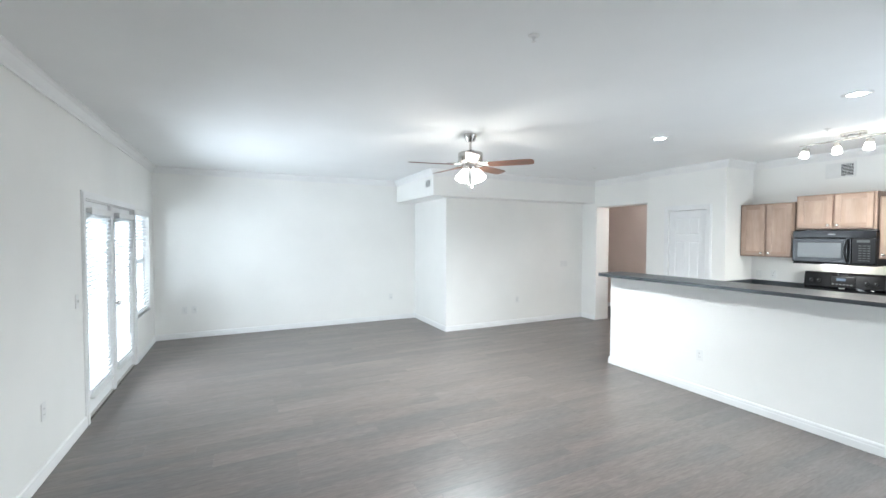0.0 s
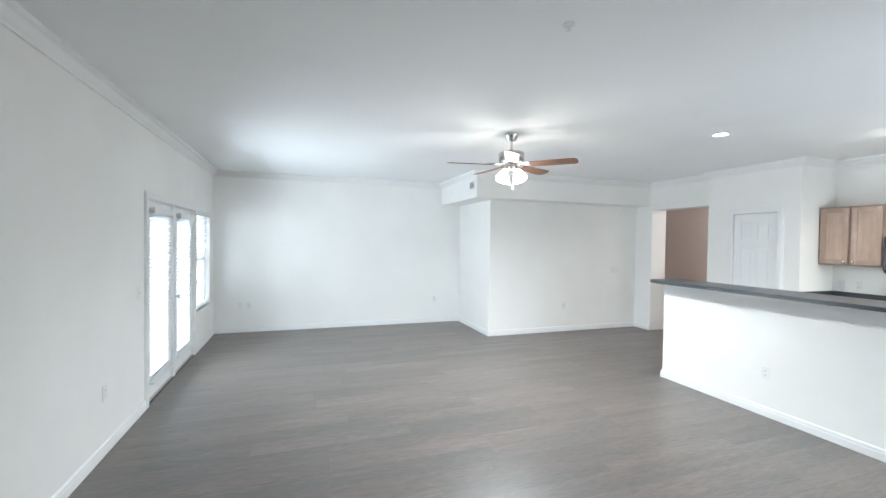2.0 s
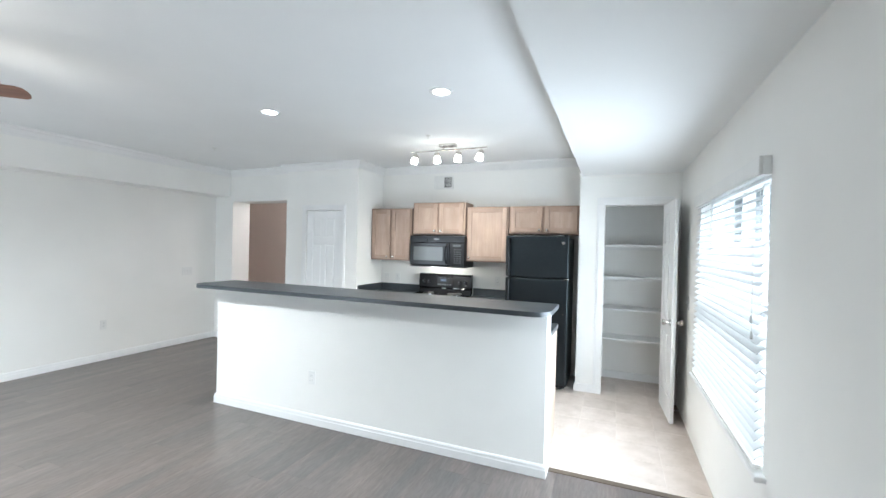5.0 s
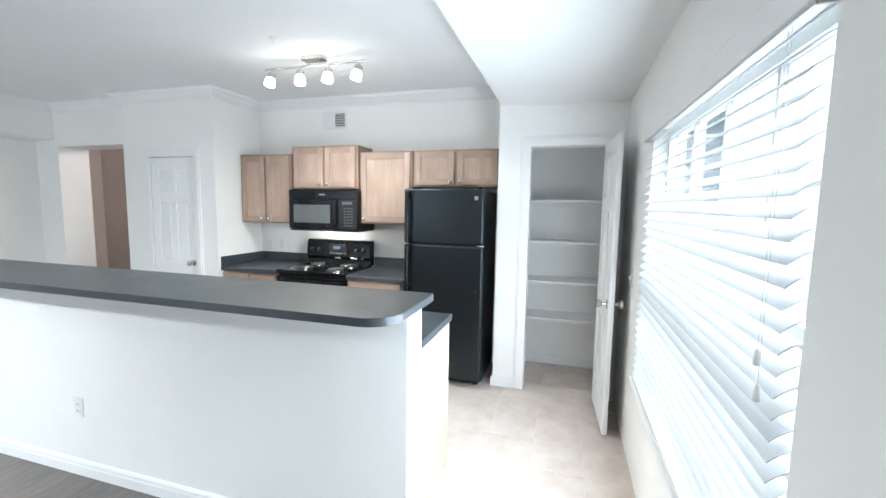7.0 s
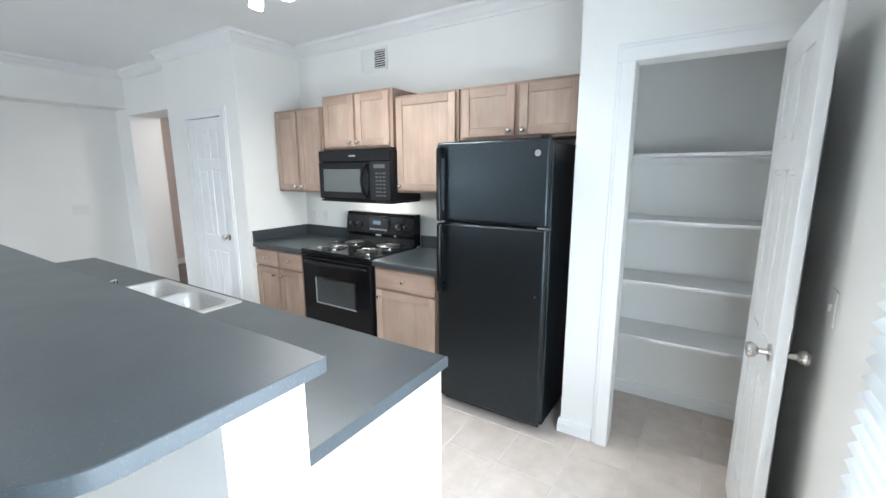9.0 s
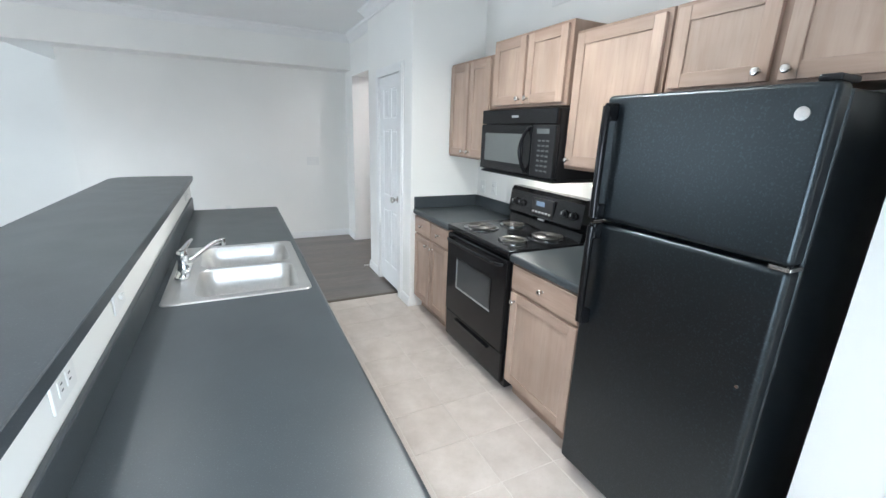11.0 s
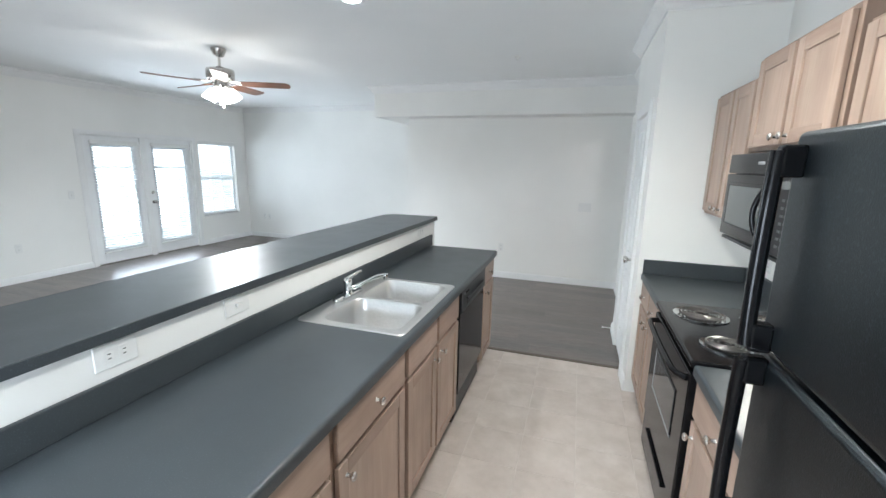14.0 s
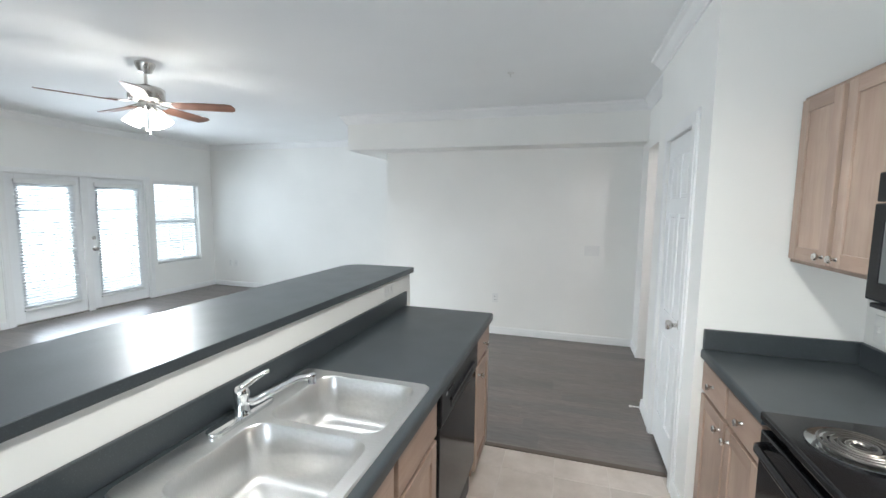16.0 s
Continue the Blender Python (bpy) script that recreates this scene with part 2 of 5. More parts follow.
RUBBER = varied("black_rubber", (0.015, 0.015, 0.015), 0.7, 0.1, 20)
BRONZE = varied("threshold_brown_strip", (0.10, 0.075, 0.055), 0.45, 0.1, 9, 120, 0.1)

for dark in (BLACK, BLACKM, SCREEN):
    dark.node_tree.nodes["Principled BSDF"].inputs["Specular IOR Level"].default_value = 0.27

# ---- building tools ----
BASE = {}


def thing(name, at, label="", category="", group="", kind=""):
    ob = new(name)
    ob.empty_display_size = 0.05
    ob.location = at
    BASE[ob] = Vector(at)
    return tagged(ob, label, category, group, kind)


def part(name, bm, material, parent=None, label="", smooth=False):
    """One mesh object from a bmesh in world metres; under a parent it takes over the parent's base point."""
    base = BASE.get(parent, Vector())
    bmesh.ops.recalc_face_normals(bm, faces=bm.faces)
    if smooth:
        for f in bm.faces:
            f.smooth = True
    bmesh.ops.translate(bm, verts=bm.verts, vec=-base)
    me = bpy.data.meshes.new(name)
    bm.to_mesh(me)
    bm.free()
    me.materials.append(material)
    ob = new(name, me)
    if parent is not None:
        ob.parent = parent
    BASE[ob] = base
    if smooth:
        me.set_sharp_from_angle(angle=radians(40))
    return tagged(ob, label)


def add_box(bm, x0, x1, y0, y1, z0, z1, bevel=0.0, seg=2):
    made = bmesh.ops.create_cube(bm, size=1)["verts"]
    bmesh.ops.scale(bm, verts=made, vec=(abs(x1 - x0), abs(y1 - y0), abs(z1 - z0)))
    bmesh.ops.translate(bm, verts=made, vec=((x0 + x1) / 2, (y0 + y1) / 2, (z0 + z1) / 2))
    if bevel:
        edges = list({e for v in made for e in v.link_edges})
        bmesh.ops.bevel(bm, geom=edges, offset=bevel, segments=seg, profile=0.5, affect="EDGES")
    return made


def boxes(*rows, bevel=0.0, seg=2):
    bm = bmesh.new()
    for r in rows:
        add_box(bm, *r, bevel=bevel, seg=seg)
    return bm


def box(name, x0, x1, y0, y1, z0, z1, material, parent=None, label="", bevel=0.003, seg=2):
    return part(name, boxes((x0, x1, y0, y1, z0, z1), bevel=bevel, seg=seg), material, parent, label)


def lathe(profile, at, axis="z", steps=28):
    """A turned body: profile rows of (radius, height) along the axis from the point."""
    bm = bmesh.new()
    rings = []
    for r, h in profile:
        ring = []
        for k in range(steps):
            a = 2 * math.pi * k / steps
            p = (r * math.cos(a), r * math.sin(a), h)
            p = {"z": p, "x": (p[2], p[0], p[1]), "-x": (-p[2], p[0], -p[1]), "y": (p[0], p[2], p[1]), "-y": (p[0], -p[2], p[1])}[axis]
            ring.append(bm.verts.new(Vector(at) + Vector(p)))
        rings.append(ring)
    for a, b in zip(rings, rings[1:]):
        for k in range(steps):
            bm.faces.new((a[k], a[(k + 1) % steps], b[(k + 1) % steps], b[k]))
    for ring in (rings[0], rings[-1]):
        if (ring[0].co - ring[steps // 2].co).length > 1e-5:
            bm.faces.new(ring)
    bmesh.ops.remove_doubles(bm, verts=bm.verts, dist=1e-6)
    return bm


def tube(points, radius, steps=12, caps=True):
    """A round bar along points; radius a number or one for each point."""
    bm = bmesh.new()
    pts = [Vector(p) for p in points]
    rr = radius if isinstance(radius, (list, tuple)) else [radius] * len(pts)
    rings = []
    side = None
    for k, p in enumerate(pts):
        d = (pts[min(k + 1, len(pts) - 1)] - pts[max(k - 1, 0)]).normalized()
        if side is None:
            side = d.orthogonal().normalized()
        side = (side - d * side.dot(d)).normalized()
        up = d.cross(side)
        rings.append([bm.verts.new(p + rr[k] * (math.cos(2 * math.pi * a / steps) * side + math.sin(2 * math.pi * a / steps) * up)) for a in range(steps)])
    for a, b in zip(rings, rings[1:]):
        for k in range(steps):
            bm.faces.new((a[k], a[(k + 1) % steps], b[(k + 1) % steps], b[k]))
    if caps:
        bm.faces.new(rings[0])
        bm.faces.new(rings[-1])
    return bm


def slab(outline, z0, z1, bevel=0.0, seg=3):
    """A flat plate with any outline in plan."""
    bm = bmesh.new()
    low = [bm.verts.new((x, y, z0)) for x, y in outline]
    high = [bm.verts.new((x, y, z1)) for x, y in outline]
    n = len(outline)
    top = bm.faces.new(high)
    bot = bm.faces.new(low[::-1])
    for k in range(n):
        bm.faces.new((low[k], low[(k + 1) % n], high[(k + 1) % n], high[k]))
    if bevel:
        bmesh.ops.bevel(bm, geom=list(top.edges) + list(bot.edges), offset=bevel, segments=seg, profile=0.5, affect="EDGES")
    return bm


def rounded(x0, x1, y0, y1, radii, steps=7):
    """Plan outline of a rectangle with its own radius at (x0,y0), (x1,y0), (x1,y1), (x0,y1)."""
    out = []
    for (cx, cy, a0), r in zip(((x0, y0, 180), (x1, y0, 270), (x1, y1, 0), (x0, y1, 90)), radii):
        mx = cx + (r if cx == x0 else -r)
        my = cy + (r if cy == y0 else -r)
        for k in range(steps + 1):
            a = radians(a0 + 90 * k / steps)
            out.append((mx + r * math.cos(a), my + r * math.sin(a)))
    return out


def wall(name, axis, near, far, u0, u1, z0, z1, holes=(), material=None):
    """A wall with thickness, upright in the plane axis = near to far, and openings (u0, u1, z0, z1) right through it."""
    us = sorted({u0, u1, *(h[0] for h in holes), *(h[1] for h in holes)})
    zs = sorted({z0, z1, *(h[2] for h in holes), *(h[3] for h in holes)})
    bm = bmesh.new()
    at = {}

    def vert(s, i, j):
        if (s, i, j) not in at:
            p = (near, far)[s]
            at[s, i, j] = bm.verts.new((p, us[i], zs[j]) if axis == "x" else (us[i], p, zs[j]))
        return at[s, i, j]

    def solid(i, j):
        if not (0 <= i < len(us) - 1 and 0 <= j < len(zs) - 1):
            return False
        u, z = (us[i] + us[i + 1]) / 2, (zs[j] + zs[j + 1]) / 2
        return not any(h[0] < u < h[1] and h[2] < z < h[3] for h in holes)

    for i in range(len(us) - 1):
        for j in range(len(zs) - 1):
            if not solid(i, j):
                continue
            for s in (0, 1):
                bm.faces.new([vert(s, *q) for q in ((i, j), (i + 1, j), (i + 1, j + 1), (i, j + 1))])
            for di, dj, a, b in ((-1, 0, (i, j), (i, j + 1)), (1, 0, (i + 1, j), (i + 1, j + 1)), (0, -1, (i, j), (i + 1, j)), (0, 1, (i, j + 1), (i + 1, j + 1))):
                if not solid(i + di, j + dj):
                    bm.faces.new((vert(0, *a), vert(0, *b), vert(1, *b), vert(1, *a)))
    ob = part(name, bm, material or WALL)
    return tagged(ob, kind="structure")


def moulding(name, path, profile, material, flip=False):
    """A strip swept along a plan path with mitred corners. profile: (out from the wall, height); out lies to the path's left."""
    bm = bmesh.new()
    pts = [Vector(p) for p in path]
    rows = []
    for k, p in enumerate(pts):
        d0 = (p - pts[k - 1]).normalized() if k else (pts[1] - p).normalized()
        d1 = (pts[k + 1] - p).normalized() if k < len(pts) - 1 else d0
        n0, n1 = Vector((-d0.y, d0.x)), Vector((-d1.y, d1.x))
        m = (n0 + n1) / (1 + n0.dot(n1))
        rows.append([bm.verts.new((p.x + m.x * o, p.y + m.y * o, h)) for o, h in profile])
    n = len(profile)
    for a, b in zip(rows, rows[1:]):
        for k in range(n):
            bm.faces.new((a[k], a[(k + 1) % n], b[(k + 1) % n], b[k]))
    bm.faces.new(rows[0])
    bm.faces.new(rows[-1])
    return tagged(part(name, bm, material), kind="structure")


# ---- plan in metres ----
XW, YN, XB, YB, XH, XK = -0.76, 7.80, 3.56, 6.42, 6.62, 7.13
YS, ZC, ZS, YSOF, XP, XCL = -0.21, 2.68, 2.377, 0.76, 6.61, 6.48

BEAM_X, BEAM_Y, XPB = 3.17, 6.10, 7.30

# ---- structure ----
DOOR_Y0, DOOR_Y1, DOOR_Z = 4.675, 6.50, 1.94
WIN_Y0, WIN_Y1, WIN_Z0, WIN_Z1 = 6.63, 7.50, 0.56, 1.965
KW_X0, KW_X1, KW_Z0, KW_Z1 = 4.02, 5.60, 0.60, 1.98

wall("wall_west", "x", XW, XW - 0.16, YS - 0.16, YN + 0.16, 0, ZC + 0.2, [(DOOR_Y0, DOOR_Y1, 0, DOOR_Z), (WIN_Y0, WIN_Y1, WIN_Z0, WIN_Z1)])
wall("wall_north", "y", YN, YN + 0.16, XW, XH + 0.33, 0, ZC + 0.2)
wall("wall_south", "y", YS, YS - 0.16, XW, XK + 0.45, 0, ZC + 0.2, [(KW_X0, KW_X1, KW_Z0, KW_Z1)])
wall("wall_alcove_side", "x", XB, XB + 0.12, YB, YN, 0, 2.268)
wall("wall_alcove_face", "y", YB, YB + 0.12, XB + 0.12, XH, 0, 2.268)
wall("wall_hall", "x", XH, XH + 0.33, 4.81, YN, 0, ZC, [(4.95, 6.05, 0, 2.19)])
wall("wall_closet_front", "x", XCL, XCL + 0.10, 3.60, 4.81, 0, ZC, [(3.86, 4.445, 0, 2.02)])
wall("wall_closet_side", "y", 3.60, 3.70, XCL + 0.10, XK, 0, ZC)
wall("wall_closet_end", "y", 4.81, 4.71, XCL + 0.10, XH + 0.33, 0, ZC)
wall("wall_kitchen", "x", XK, XK + 0.12, 0.78, 4.71, 0, ZC)
wall("wall_pantry", "x", XP, XP + 0.11, YS, 0.67, 0, ZS, [(-0.06, 0.515, 0, 2.05)])
wall("wall_niche", "y", 0.78, 0.67, XP, XK + 0.45, 0, ZC)
wall("wall_pantry_back", "x", XPB, XPB + 0.12, YS, 0.67, 0, ZS + 0.4)
wall("wall_hall_back", "x", 8.15, 8.27, 3.4, 9.0, 0, ZC, material=TAN)
wall("wall_hall_north", "y", 7.6, 7.72, XH + 0.33, 8.15, 0, ZC, material=TAN)
wall("wall_hall_south", "y", 4.3, 4.2, XK + 0.12, 8.15, 0, ZC, material=TAN)
wall("wall_peninsula", "x", 4.675, 4.85, 0.825, 3.95, 0, 1.136)

tagged(box("ceiling", XW, 8.3, YSOF, 9.0, ZC, ZC + 0.12, CEIL, bevel=0), kind="structure")
tagged(box("ceiling_south_drop", XW, 7.57, YS, YSOF, ZS, ZC + 0.12, CEIL, bevel=0), kind="structure")
tagged(box("ceiling_beam", BEAM_X, XH, BEAM_Y, YN, 2.268, ZC, WALL, bevel=0.004), kind="structure")
tagged(box("floor", XW - 0.16, 8.3, YS - 0.16, 9.0, -0.2, -0.012, SUBFLOOR, bevel=0), kind="structure")

CROWN = [(0, ZC - 0.10), (0.012, ZC - 0.10), (0.016, ZC - 0.085), (0.03, ZC - 0.07), (0.052, ZC - 0.035), (0.07, ZC - 0.022), (0.074, ZC - 0.001), (0, ZC - 0.001)]
moulding("crown_moulding", [(XK, YSOF), (XK, 3.60), (XCL, 3.60), (XCL, 4.81), (XH, 4.81), (XH, BEAM_Y), (BEAM_X, BEAM_Y), (BEAM_X, YN), (XW, YN), (XW, YSOF)], CROWN, TRIM)
SKIRT = [(0, 0.001), (0.016, 0.001), (0.016, 0.055), (0.013, 0.062), (0.013, 0.078), (0.007, 0.088), (0, 0.09)]
for k, path in enumerate([
    [(XW, DOOR_Y0 - 0.065), (XW, YS), (4.7, YS)],
    [(XCL, 4.535), (XCL, 4.81), (XH, 4.81), (XH, 4.95)],
    [(XH, 6.05), (XH, YB), (XB, YB), (XB, YN), (XW, YN), (XW, DOOR_Y1 + 0.065)],
    [(4.85, 0.825), (4.675, 0.825), (4.675, 3.95), (4.85, 3.95)],
    [(XP, 0.60), (XP, 0.78), (XK, 0.78)],
    [(XCL, 3.60), (XCL, 3.785)],
    [(XP + 0.11, 0.67), (XPB, 0.67), (XPB, YS), (XP + 0.11, YS)][::-1],
    [(8.15, 4.3), (8.15, 7.6), (6.95, 7.6)],
]):
    moulding("baseboard", path, SKIRT, TRIM)

# strip between wood and tile
tagged(box("trim_threshold_south", 4.775, 4.825, YS, 0.81, -0.004, 0.006, BRONZE, bevel=0.003), kind="structure")
tagged(box("trim_threshold_north", 4.85, XCL, 3.95, 3.99, -0.004, 0.006, BRONZE, bevel=0.003), kind="structure")


def casing(name, axis, face, out, u0, u1, ztop, width=0.065, u_min=None, z0=0.0):
    """Flat moulded casing round a door opening: two legs and a head."""
    ob = thing(name, ((face, (u0 + u1) / 2, z0) if axis == "x" else ((u0 + u1) / 2, face, z0)), kind="structure")
    for nm, a, b, za, zb in (("jamb_leg", u0 - width, u0, z0, ztop), ("jamb_leg", u1, u1 + width, z0, ztop), ("head", u0 - width, u1 + width, ztop, ztop + width)):
        bm = bmesh.new()
        for o0, o1, s in ((0, out * 0.012, 0.0), (out * 0.012, out * 0.019, width * 0.22)):
            if nm == "head":
                r = (a + s, b - s, za + 0, zb - s)
            else:
                r = (a + (s if a < u0 else 0), b - (0 if a < u0 else s), za, zb)
            if axis == "x":
                add_box(bm, face + o0, face + o1, r[0], r[1], r[2], r[3], 0.002, 1)
            else:
                add_box(bm, r[0], r[1], face + o0, face + o1, r[2], r[3], 0.002, 1)
        part(nm, bm, TRIM, ob)
    return ob


casing("trim_french_door", "x", XW, 1, DOOR_Y0, DOOR_Y1, DOOR_Z)
casing("trim_closet_door", "x", XCL, -1, 3.86, 4.445, 2.02, 0.075)
casing("trim_pantry_door", "x", XP, -1, -0.06, 0.515, 2.05, 0.082)


# ---- windows, blinds and glazed doors ----
def blind(name, axis, face, inward, u0, u1, z0, z1, pitch, width, tilt, label, valance=0.075, proud=0.0):
    """A horizontal blind: headrail or valance, slats, bottom rail, cords and tilt wand. inward: the way into the room."""
    c = face + inward * proud
    ob = thing(name, ((c, (u0 + u1) / 2, z0) if axis == "x" else ((u0 + u1) / 2, c, z0)), label, "window blind")

    def b(nm, d0, d1, a0, a1, h0, h1, mat=SLAT, bev=0.004, lab=""):
        d0, d1 = sorted((c + inward * d0, c + inward * d1))
        r = (d0, d1, a0, a1, h0, h1) if axis == "x" else (a0, a1, d0, d1, h0, h1)
        return box(nm, *r, mat, ob, lab, bev)

    b("valance", width * 0.45, width * 0.45 + 0.014, u0 - 0.012, u1 + 0.012, z1 - valance, z1, PLASTIC, 0.004, "white moulded valance")
    if proud > 0:
        for a0 in (u0 - 0.012, u1 + 0.003):
            b("valance_return", 0.001 - proud, width * 0.45 - 0.001, a0, a0 + 0.009, z1 - valance, z1, PLASTIC, 0.002)
    b("headrail", -width * 0.4, width * 0.4, u0, u1, z1 - 0.045, z1 - 0.004, PLASTIC)
    b("bottom_rail", -width * 0.45, width * 0.45, u0 + 0.004, u1 - 0.004, z0 + 0.004, z0 + 0.024, PLASTIC)
    bm = bmesh.new()
    n = 5
    prof = [(-width / 2 + width * k / n, 0.0025 * (1 - (2 * k / n - 1) ** 2)) for k in range(n + 1)]
    a = radians(tilt)
    rows = []
    for off in (0.0, 0.0026):
        for d, h in (prof if not off else prof[::-1]):
            dd, hh = d * math.cos(a) + (h + off) * math.sin(a), -d * math.sin(a) + (h + off) * math.cos(a)
            rows.append((dd, hh))
    ends = []
    for u in (u0 + 0.004, u1 - 0.004):
        ends.append([bm.verts.new((inward * d, u - (u0 + u1) / 2, h) if axis == "x" else (u - (u0 + u1) / 2, inward * d, h)) for d, h in rows])
    k2 = len(rows)
    for k in range(k2):
        bm.faces.new((ends[0][k], ends[0][(k + 1) % k2], ends[1][(k + 1) % k2], ends[1][k]))
    bm.faces.new(ends[0])
    bm.faces.new(ends[1])
    bmesh.ops.recalc_face_normals(bm, faces=bm.faces)
    me = bpy.data.meshes.new("slat")
    bm.to_mesh(me)
    bm.free()
    me.materials.append(SLAT)
    z = z0 + 0.024 + pitch * 0.7
    while z < z1 - 0.05:
        s = new("slat", me)
        s.parent = ob
        s.location = (0, 0, z - z0)
        z += pitch
    for f in ((0.12, 0.5, 0.88) if u1 - u0 > 1.0 else (0.16, 0.84)):
        u = u0 + (u1 - u0) * f
        for d in (-width * 0.52,):
            p = (c + inward * d, u, 0) if axis == "x" else (u, c + inward * d, 0)
            part("cord", tube([(p[0], p[1], z0 + 0.02), (p[0], p[1], z1 - 0.02)], 0.0007, 6), PLASTIC, ob)
    return ob, c


def sash_window(name, axis, face, outward, u0, u1, z0, z1, label):
    """A single-hung vinyl window with muntins, set back in its opening."""
    d0, d1 = sorted((face + outward * 0.07, face + outward * 0.13))
    ob = thing(name, ((d0, (u0 + u1) / 2, z0) if axis == "x" else ((u0 + u1) / 2, d0, z0)), label, "window", kind="structure")

    def b(nm, a0, a1, h0, h1, mat=VINYL, e0=0.0, e1=0.0, bev=0.003):
        r = (d0 + e0, d1 - e1, a0, a1, h0, h1) if axis == "x" else (a0, a1, d0 + e0, d1 - e1, h0, h1)
        return box(nm, *r, mat, ob, "", bev)

    zm = (z0 + z1) / 2
    f = 0.045
    b("window_frame", u0, u0 + f, z0, z1)
    b("window_frame", u1 - f, u1, z0, z1)
    b("window_frame", u0 + f, u1 - f, z0, z0 + f)
    b("window_frame", u0 + f, u1 - f, z1 - f, z1)
    b("meeting_rail", u0 + f, u1 - f, zm - 0.025, zm + 0.025)
    for h0, h1 in ((z0 + f, zm - 0.025), (zm + 0.025, z1 - f)):
        g = b("pane", u0 + f, u1 - f, h0, h1, GLASS, 0.027, 0.027, 0)
        g.visible_shadow = False
        n = 3 if u1 - u0 > 1.2 else 2
        for k in range(1, n + 1):
            u = u0 + f + (u1 - u0 - 2 * f) * k / (n + 1)
            b("muntin", u - 0.009, u + 0.009, h0, h1, VINYL, 0.015, 0.015, 0.002)
        b("muntin", u0 + f, u1 - f, (h0 + h1) / 2 - 0.009, (h0 + h1) / 2 + 0.009, VINYL, 0.016, 0.016, 0.002)
    return ob


sash_window("window_1", "x", XW, -1, WIN_Y0, WIN_Y1, WIN_Z0, WIN_Z1, "white vinyl sash window with muntins behind a raised blind")
sash_window("window_2", "y", YS, -1, KW_X0, KW_X1, KW_Z0, KW_Z1, "wide white vinyl sash window beside the kitchen")
tagged(box("sill_living", XW - 0.07, XW + 0.012, WIN_Y0 - 0.0, WIN_Y1 + 0.0, WIN_Z0 - 0.022, WIN_Z0, TRIM, bevel=0.004), kind="structure")
tagged(box("sill_kitchen", KW_X0 - 0.05, KW_X1 + 0.05, YS - 0.07, YS + 0.045, KW_Z0 - 0.025, KW_Z0, TRIM, bevel=0.006), kind="structure")
blind("window_blind", "x", XW, -1 * -1, WIN_Y0 + 0.008, WIN_Y1 - 0.008, WIN_Z0 + 0.005, WIN_Z1 - 0.003, 0.043, 0.05, -24, "white horizontal blind lowered over the living room window", 0.07, -0.035)
kb, kc = blind("window_blind", "y", YS, 1, KW_X0 + 0.006, KW_X1 - 0.006, KW_Z0 + 0.005, KW_Z1 + 0.02, 0.043, 0.05, 36, "wide white horizontal blind lowered over the kitchen window", 0.085, 0.012)
for dx, z in ((0.055, 1.18), (0.07, 1.25)):
    part("pull_cord", tube([(KW_X0 + dx, kc + 0.030, 1.9), (KW_X0 + dx, kc + 0.030, z + 0.03)], 0.0009, 6), PLASTIC, kb)
    part("tassel", lathe([(0.002, 0.034), (0.005, 0.026), (0.007, 0.0), (0.003, -0.003)], (KW_X0 + dx, kc + 0.030, z)), PLASTIC, kb, smooth=True)


